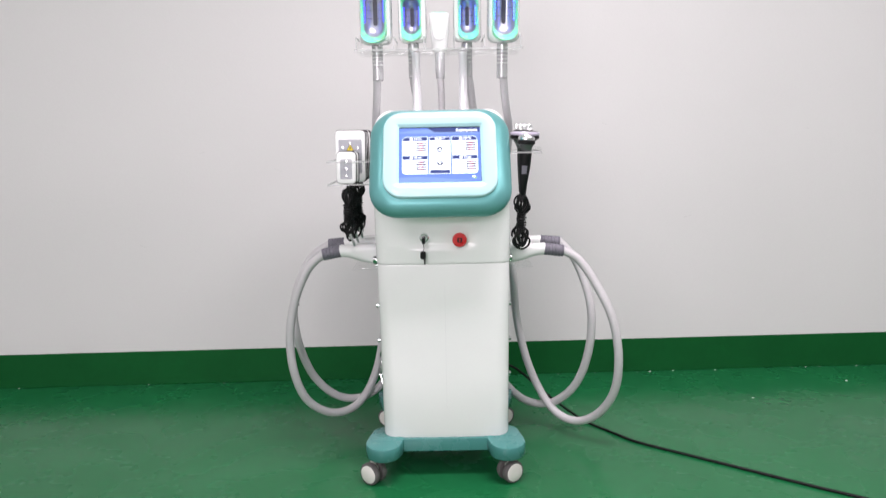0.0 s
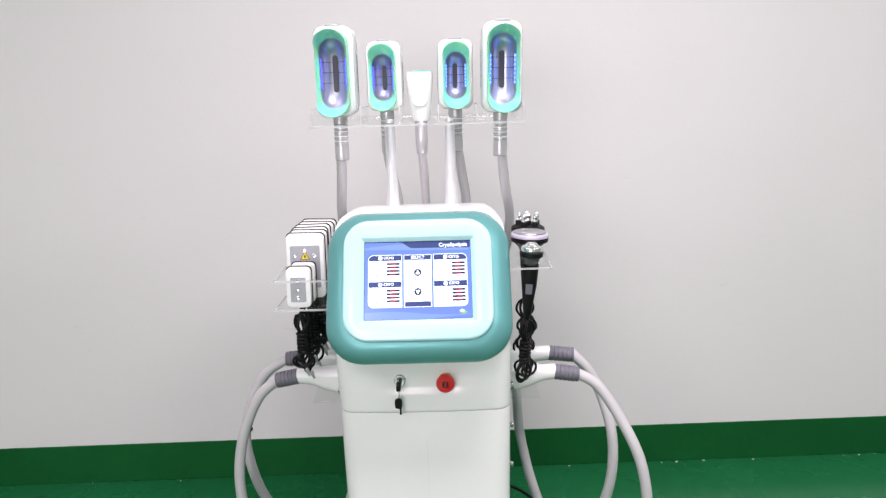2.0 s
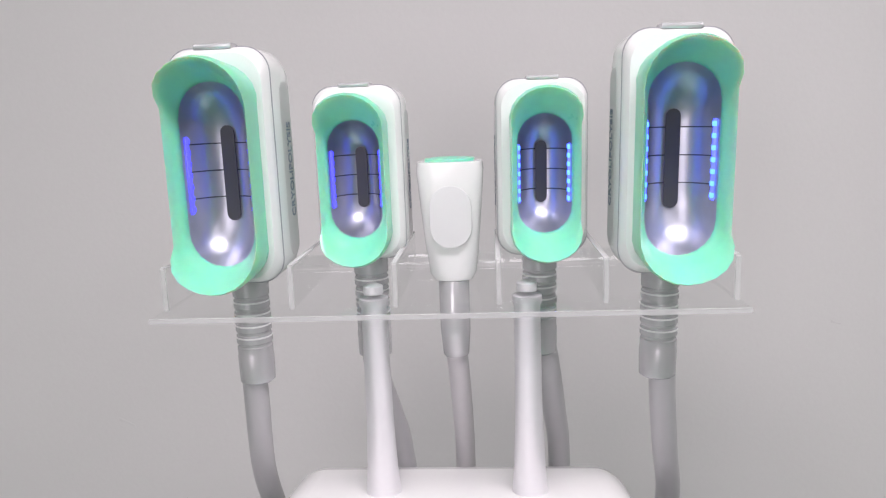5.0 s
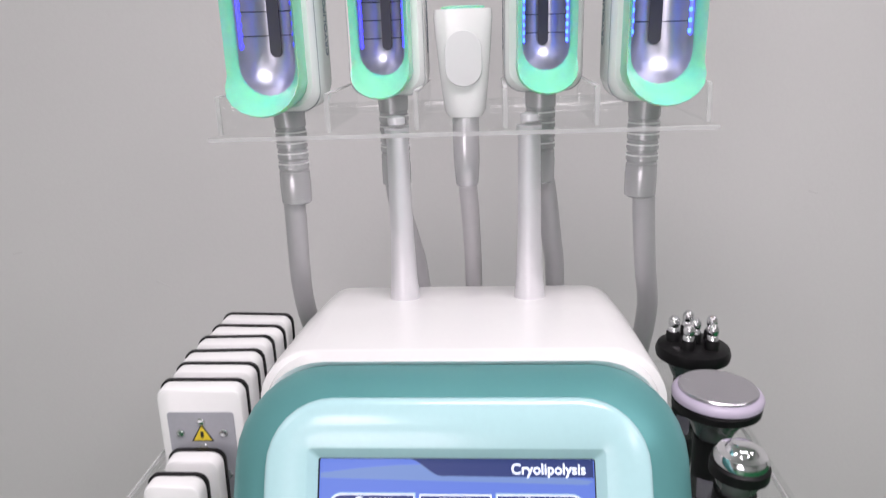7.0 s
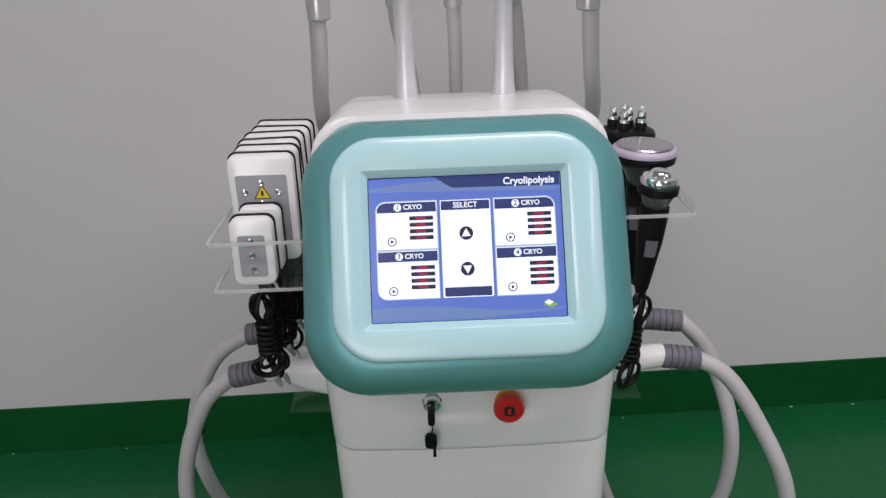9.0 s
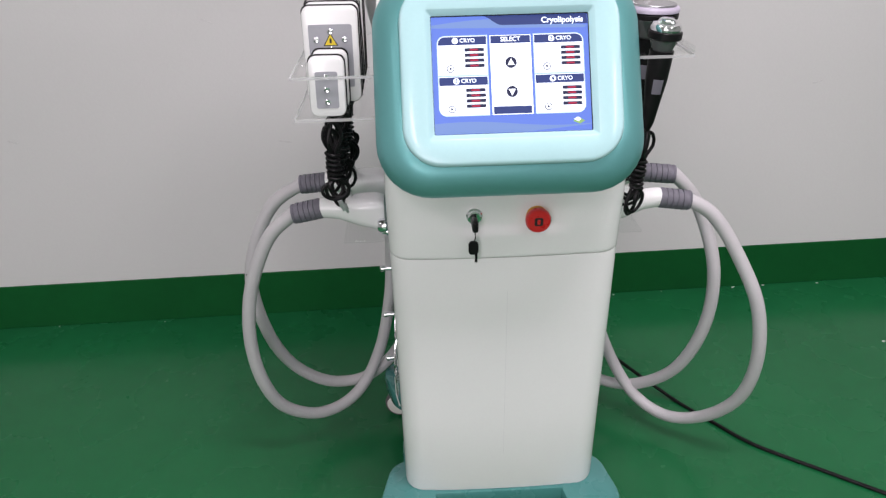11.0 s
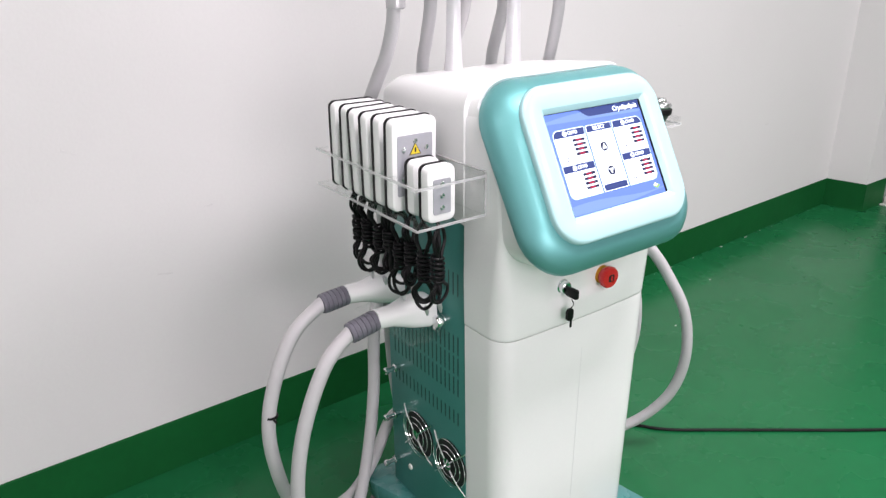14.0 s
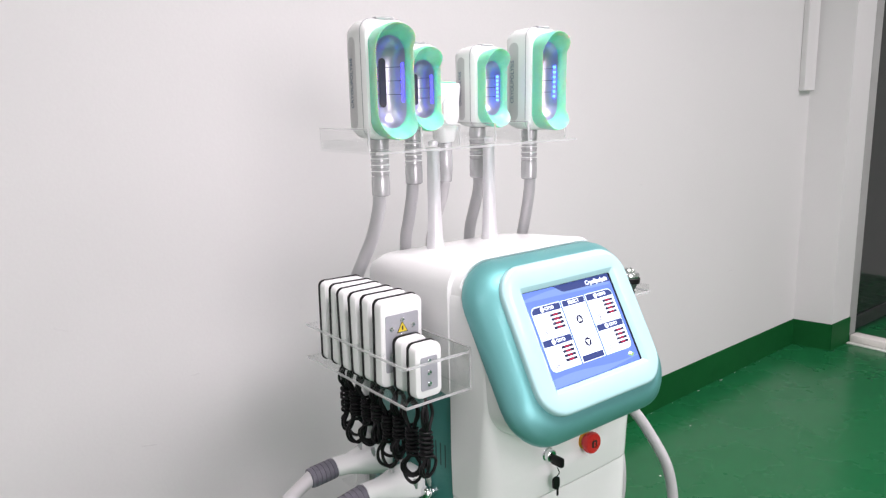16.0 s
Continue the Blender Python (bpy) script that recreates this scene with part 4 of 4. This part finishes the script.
def pad(w, h, label, small=False, seed=0):
    """Stands upright, its plate facing -y; local origin at the middle of its foot."""
    t = thing("laser_pad", label, "laser pad", group="laser pads in the holder")
    def ring(y, q):
        return [(a, y, h / 2 + b) for a, b in rr(w - q, h - q, 0.011, 5)]
    part("front_shell", loft([ring(-0.0125, 0.006), ring(-0.0115, 0.002), ring(-0.009, 0.0), ring(0.0035, 0.0)]), SHELL, t, "white front shell")
    part("gasket", loft([ring(0.0036, -0.0030), ring(0.0080, -0.0030)]), BLACK, t, "black rubber band")
    part("back_shell", loft([ring(0.0081, 0.0), ring(0.0105, 0.001), ring(0.0125, 0.006)]), SHELL, t, "white back shell")
    pw, ph, pz = (w * 0.78, h * 0.66, h * 0.50) if not small else (w * 0.62, h * 0.62, h * 0.46)
    part("plate", ngon([(a, b) for a, b in rr(pw, ph, 0.003, 3)], 0.001, m=basis((0, -0.0125, pz), (1, 0, 0), (0, 0, 1), (0, -1, 0))), PLATE, t, "grey plate with lenses")
    spots = ((0, 0.037), (-0.021, 0.025), (0.021, 0.025), (0, 0.010), (-0.021, -0.02), (0.021, -0.02)) if not small else ((0, 0.019), (0, 0.001), (0, -0.017))
    for x, z in spots:
        part("lens", lathe([(0.0042, 0), (0.0042, 0.0012), (0.003, 0.0022), (0.0, 0.0016)], 14, m=to_axis((x, -0.0134, pz + z), (0, -1, 0))), CHROME, t)
    q, zt = 1.0, pz + 0.0245
    cord_and_plug(t, seed)
    if small:
        return t
    part("warning_triangle", ngon([(-0.011 * q, -0.0085 * q), (0.011 * q, -0.0085 * q), (0, 0.0105 * q)], 0.0004, m=basis((0, -0.0135, zt), (1, 0, 0), (0, 0, 1), (0, -1, 0))), INK, t, smooth=False)
    part("warning_field", ngon([(-0.0088 * q, -0.0073 * q), (0.0088 * q, -0.0073 * q), (0, 0.0083 * q)], 0.0004, m=basis((0, -0.0139, zt), (1, 0, 0), (0, 0, 1), (0, -1, 0))), YELLOW, t, "yellow warning sticker", smooth=False)
    part("warning_mark", ngon(rr(0.003 * q, 0.007 * q, 0.001), 0.0003, m=basis((0, -0.0143, zt - 0.001), (1, 0, 0), (0, 0, 1), (0, -1, 0))), INK, t, smooth=False)
    return t


for k in range(6):
    ob = pad(0.083, 0.143, "white laser pad with black band and grey lens plate", False, k)
    ob.matrix_basis = pose(-0.254, 0.2125 + 0.034 * k, 0.8285, 0.6 * (-1) ** k, 0.8 * (-1) ** (k // 2), 1.5 - 0.7 * k)
for k in range(2):
    ob = pad(0.052, 0.086, "small narrow white laser pad with black band", True, 20 + k)
    ob.matrix_basis = pose(-0.257 + 0.002 * k, 0.1365 + 0.040 * k, 0.8285, -1, 1.0, 1.5)


# ---- probes in the other side holder ----
def probe_handle(t, z_top, seed=0, length=0.128):
    prof = [(0.0175, z_top), (0.0175, z_top - 0.012), (0.0160, z_top - 0.045), (0.0120, z_top - length * 0.72), (0.0085, z_top - length), (0.004, z_top - length - 0.015)]
    part("handle", lathe(prof, 20), BLACK, t, "black tapered handle")
    cord_bundle(t, z_top - length - 0.006, 0.150, seed, 0.024)
    part("handle_label", loft([[(r * math.sin(q), -r * math.cos(q), z) for q in (-0.9, -0.6, -0.3, 0.0)] + [((r - 0.002) * math.sin(q), -(r - 0.002) * math.cos(q), z) for q in (0.0, -0.3, -0.6, -0.9)] for r, z in ((0.0170, z_top - 0.040), (0.0155, z_top - 0.062))]), CUFF, t, "small grey type label")


def pin_probe():
    t = thing("probe", "black multi-pole probe with chromed ball pins in the holder", "probe", group="probes in the holder")
    part("collar", lathe([(0.016, -0.002), (0.019, 0.003), (0.027, 0.02), (0.031, 0.026)], 28), SMOKE, t, "smoked clear cone")
    part("plate", lathe([(0.031, 0.026), (0.039, 0.028), (0.040, 0.034), (0.038, 0.040), (0.030, 0.044), (0.0, 0.045)], 32), BLACK, t, "black round head")
    for k in range(6):
        a = 2 * math.pi * k / 5 + 0.4
        r = 0.022 if k < 5 else 0.0
        part("pin", lathe([(0.0062, 0.043), (0.0062, 0.058), (0.005, 0.060), (0.0062, 0.063), (0.006, 0.068), (0.003, 0.072), (0.0, 0.0725)], 14, m=Matrix.Translation((r * math.cos(a), r * math.sin(a), 0))), CHROME, t)
        part("pin_sleeve", lathe([(0.0078, 0.043), (0.0078, 0.053), (0.0064, 0.055), (0.006, 0.055)], 14, m=Matrix.Translation((r * math.cos(a), r * math.sin(a), 0))), BLACK, t)
    probe_handle(t, 0.0, seed=71)
    return t


def disc_probe():
    t = thing("probe", "silver probe with a wide flat pale disc in the holder", "probe", group="probes in the holder")
    part("cone", lathe([(0.015, -0.002), (0.018, 0.004), (0.025, 0.018), (0.034, 0.027), (0.036, 0.030)], 28), SMOKE, t, "smoked clear cone")
    part("black_ring", lathe([(0.036, 0.030), (0.0405, 0.031), (0.041, 0.038), (0.039, 0.040)], 32), BLACK, t)
    part("edge_ring", lathe([(0.039, 0.0401), (0.0415, 0.041), (0.0418, 0.045), (0.040, 0.048), (0.0365, 0.0495)], 32), LILAC, t, "pale lilac edge")
    part("disc", lathe([(0.0364, 0.047), (0.0362, 0.0512), (0.035, 0.0524), (0.0, 0.0528)], 32), DISC, t, "brushed metal disc")
    probe_handle(t, 0.0, seed=82)
    return t


def small_probe():
    t = thing("probe", "small chrome probe with a black ring in the holder", "probe", group="probes in the holder")
    part("cone", lathe([(0.014, -0.002), (0.016, 0.004), (0.019, 0.012), (0.021, 0.016)], 24), SMOKE, t)
    part("black_ring", lathe([(0.021, 0.016), (0.0245, 0.018), (0.0245, 0.027), (0.022, 0.029)], 24), BLACK, t)
    part("chrome_cap", lathe([(0.022, 0.0291), (0.0225, 0.034), (0.020, 0.038), (0.014, 0.0395), (0.012, 0.043), (0.009, 0.0455), (0.0, 0.046)], 24), CHROME, t, "stepped chrome cap")
    probe_handle(t, 0.0, seed=93, length=0.11)
    return t


pin_probe().matrix_basis = pose(0.247, 0.342, 0.909, 0, 2, 0)
disc_probe().matrix_basis = pose(0.238, 0.222, 0.909, 0, 2, 0)
small_probe().matrix_basis = pose(0.232, 0.134, 0.909, 3, 3, 20)


# ---- lying handpieces with looped hoses ----
def handpiece(s, y, z, pts, label, tie=None):
    t = thing("handpiece", label, "handpiece", group="handpieces with looped hoses")
    rows = []
    for x, h, d, r in ((0.186, 0.030, 0.030, 0.006), (0.190, 0.050, 0.050, 0.010), (0.205, 0.056, 0.058, 0.014), (0.235, 0.052, 0.054, 0.018), (0.255, 0.044, 0.044, 0.018), (0.272, 0.037, 0.037, 0.017), (0.296, 0.036, 0.036, 0.0175), (0.302, 0.034, 0.034, 0.0168)):
        rows.append([(s * x, y + a, z - 0.004 + 0.10 * (x - 0.25) + b) for a, b in rr(d, h, r, 5)])
    part("grip", loft(rows), SHELL, t, "white plastic grip")
    part("nozzle", lathe([(0.012, 0), (0.012, 0.004), (0.016, 0.006), (0.016, 0.010)], 18, m=to_axis((s * 0.178, y, z - 0.008), (s, 0, 0))), CHROME, t)
    a, b = Vector(pts[0]), Vector(pts[1])
    d = (b - a).normalized()
    start = Vector((s * 0.300, y, z))
    d0 = (a - start).normalized()
    length = (a - start).length
    prof = [(0.0170, 0.0)]
    for k in range(5):
        q = length * (0.06 + 0.17 * k)
        prof += [(0.0185, q), (0.0185, q + length * 0.11), (0.0168, q + length * 0.12), (0.0168, q + length * 0.155)]
    prof += [(0.0182, length * 0.94), (0.0172, length), (0.0125, length + 0.001)]
    part("cuff", lathe(prof, 20, m=to_axis(start, d0)), CUFF, t, "dark grey ribbed cuff")
    part("hose", tube([start + d0 * length * 0.8] + pts, 0.0127, 16, 8), HOSE, t, "thick grey hose hanging in a loop")
    if tie:
        bm = lathe([(0.0130, -0.003), (0.0144, -0.002), (0.0144, 0.002), (0.0130, 0.003)], 18, m=to_axis(tie, (0.15, 0, 1)))
        box(-0.002, 0.002, -0.028, -0.0140, -0.002, 0.001, 0.0005, bm, Matrix.Translation(tie))
        part("cable_tie", bm, BLACK, t, "black cable tie")


HP = "white handpiece with grey cuff and looped grey hose"
handpiece(-1, 0.26, 0.622, [(-0.352, 0.26, 0.612), (-0.402, 0.26, 0.565), (-0.447, 0.262, 0.46), (-0.466, 0.27, 0.34), (-0.457, 0.285, 0.225), (-0.425, 0.315, 0.136), (-0.358, 0.36, 0.082), (-0.285, 0.41, 0.093), (-0.23, 0.45, 0.18), (-0.198, 0.462, 0.33), (-0.187, 0.462, 0.50), (-0.16, 0.455, 0.62)], HP)
handpiece(-1, 0.362, 0.630, [(-0.350, 0.362, 0.626), (-0.408, 0.362, 0.585), (-0.452, 0.362, 0.50), (-0.471, 0.365, 0.40), (-0.452, 0.38, 0.27), (-0.412, 0.41, 0.17), (-0.345, 0.44, 0.105), (-0.265, 0.46, 0.10), (-0.20, 0.475, 0.15), (-0.15, 0.475, 0.24), (-0.12, 0.44, 0.28)], HP, (-0.4655, 0.363, 0.44))
handpiece(1, 0.26, 0.618, [(0.356, 0.255, 0.612), (0.400, 0.245, 0.585), (0.447, 0.225, 0.515), (0.492, 0.20, 0.415), (0.510, 0.195, 0.295), (0.502, 0.22, 0.182), (0.460, 0.275, 0.092), (0.398, 0.33, 0.055), (0.335, 0.39, 0.085), (0.275, 0.44, 0.20), (0.237, 0.462, 0.36), (0.222, 0.462, 0.52), (0.17, 0.455, 0.62)], HP)
handpiece(1, 0.362, 0.626, [(0.360, 0.355, 0.622), (0.410, 0.34, 0.56), (0.448, 0.31, 0.435), (0.445, 0.305, 0.30), (0.410, 0.34, 0.17), (0.342, 0.40, 0.088), (0.265, 0.445, 0.08), (0.20, 0.475, 0.13), (0.15, 0.475, 0.22), (0.12, 0.44, 0.26)], HP)

# clear sheets let the room's light pass
for ob in list(scene.objects):
    if ob.type == "MESH" and ob.data.materials and ob.data.materials[0] == ACRYLIC:
        ob.visible_shadow = False
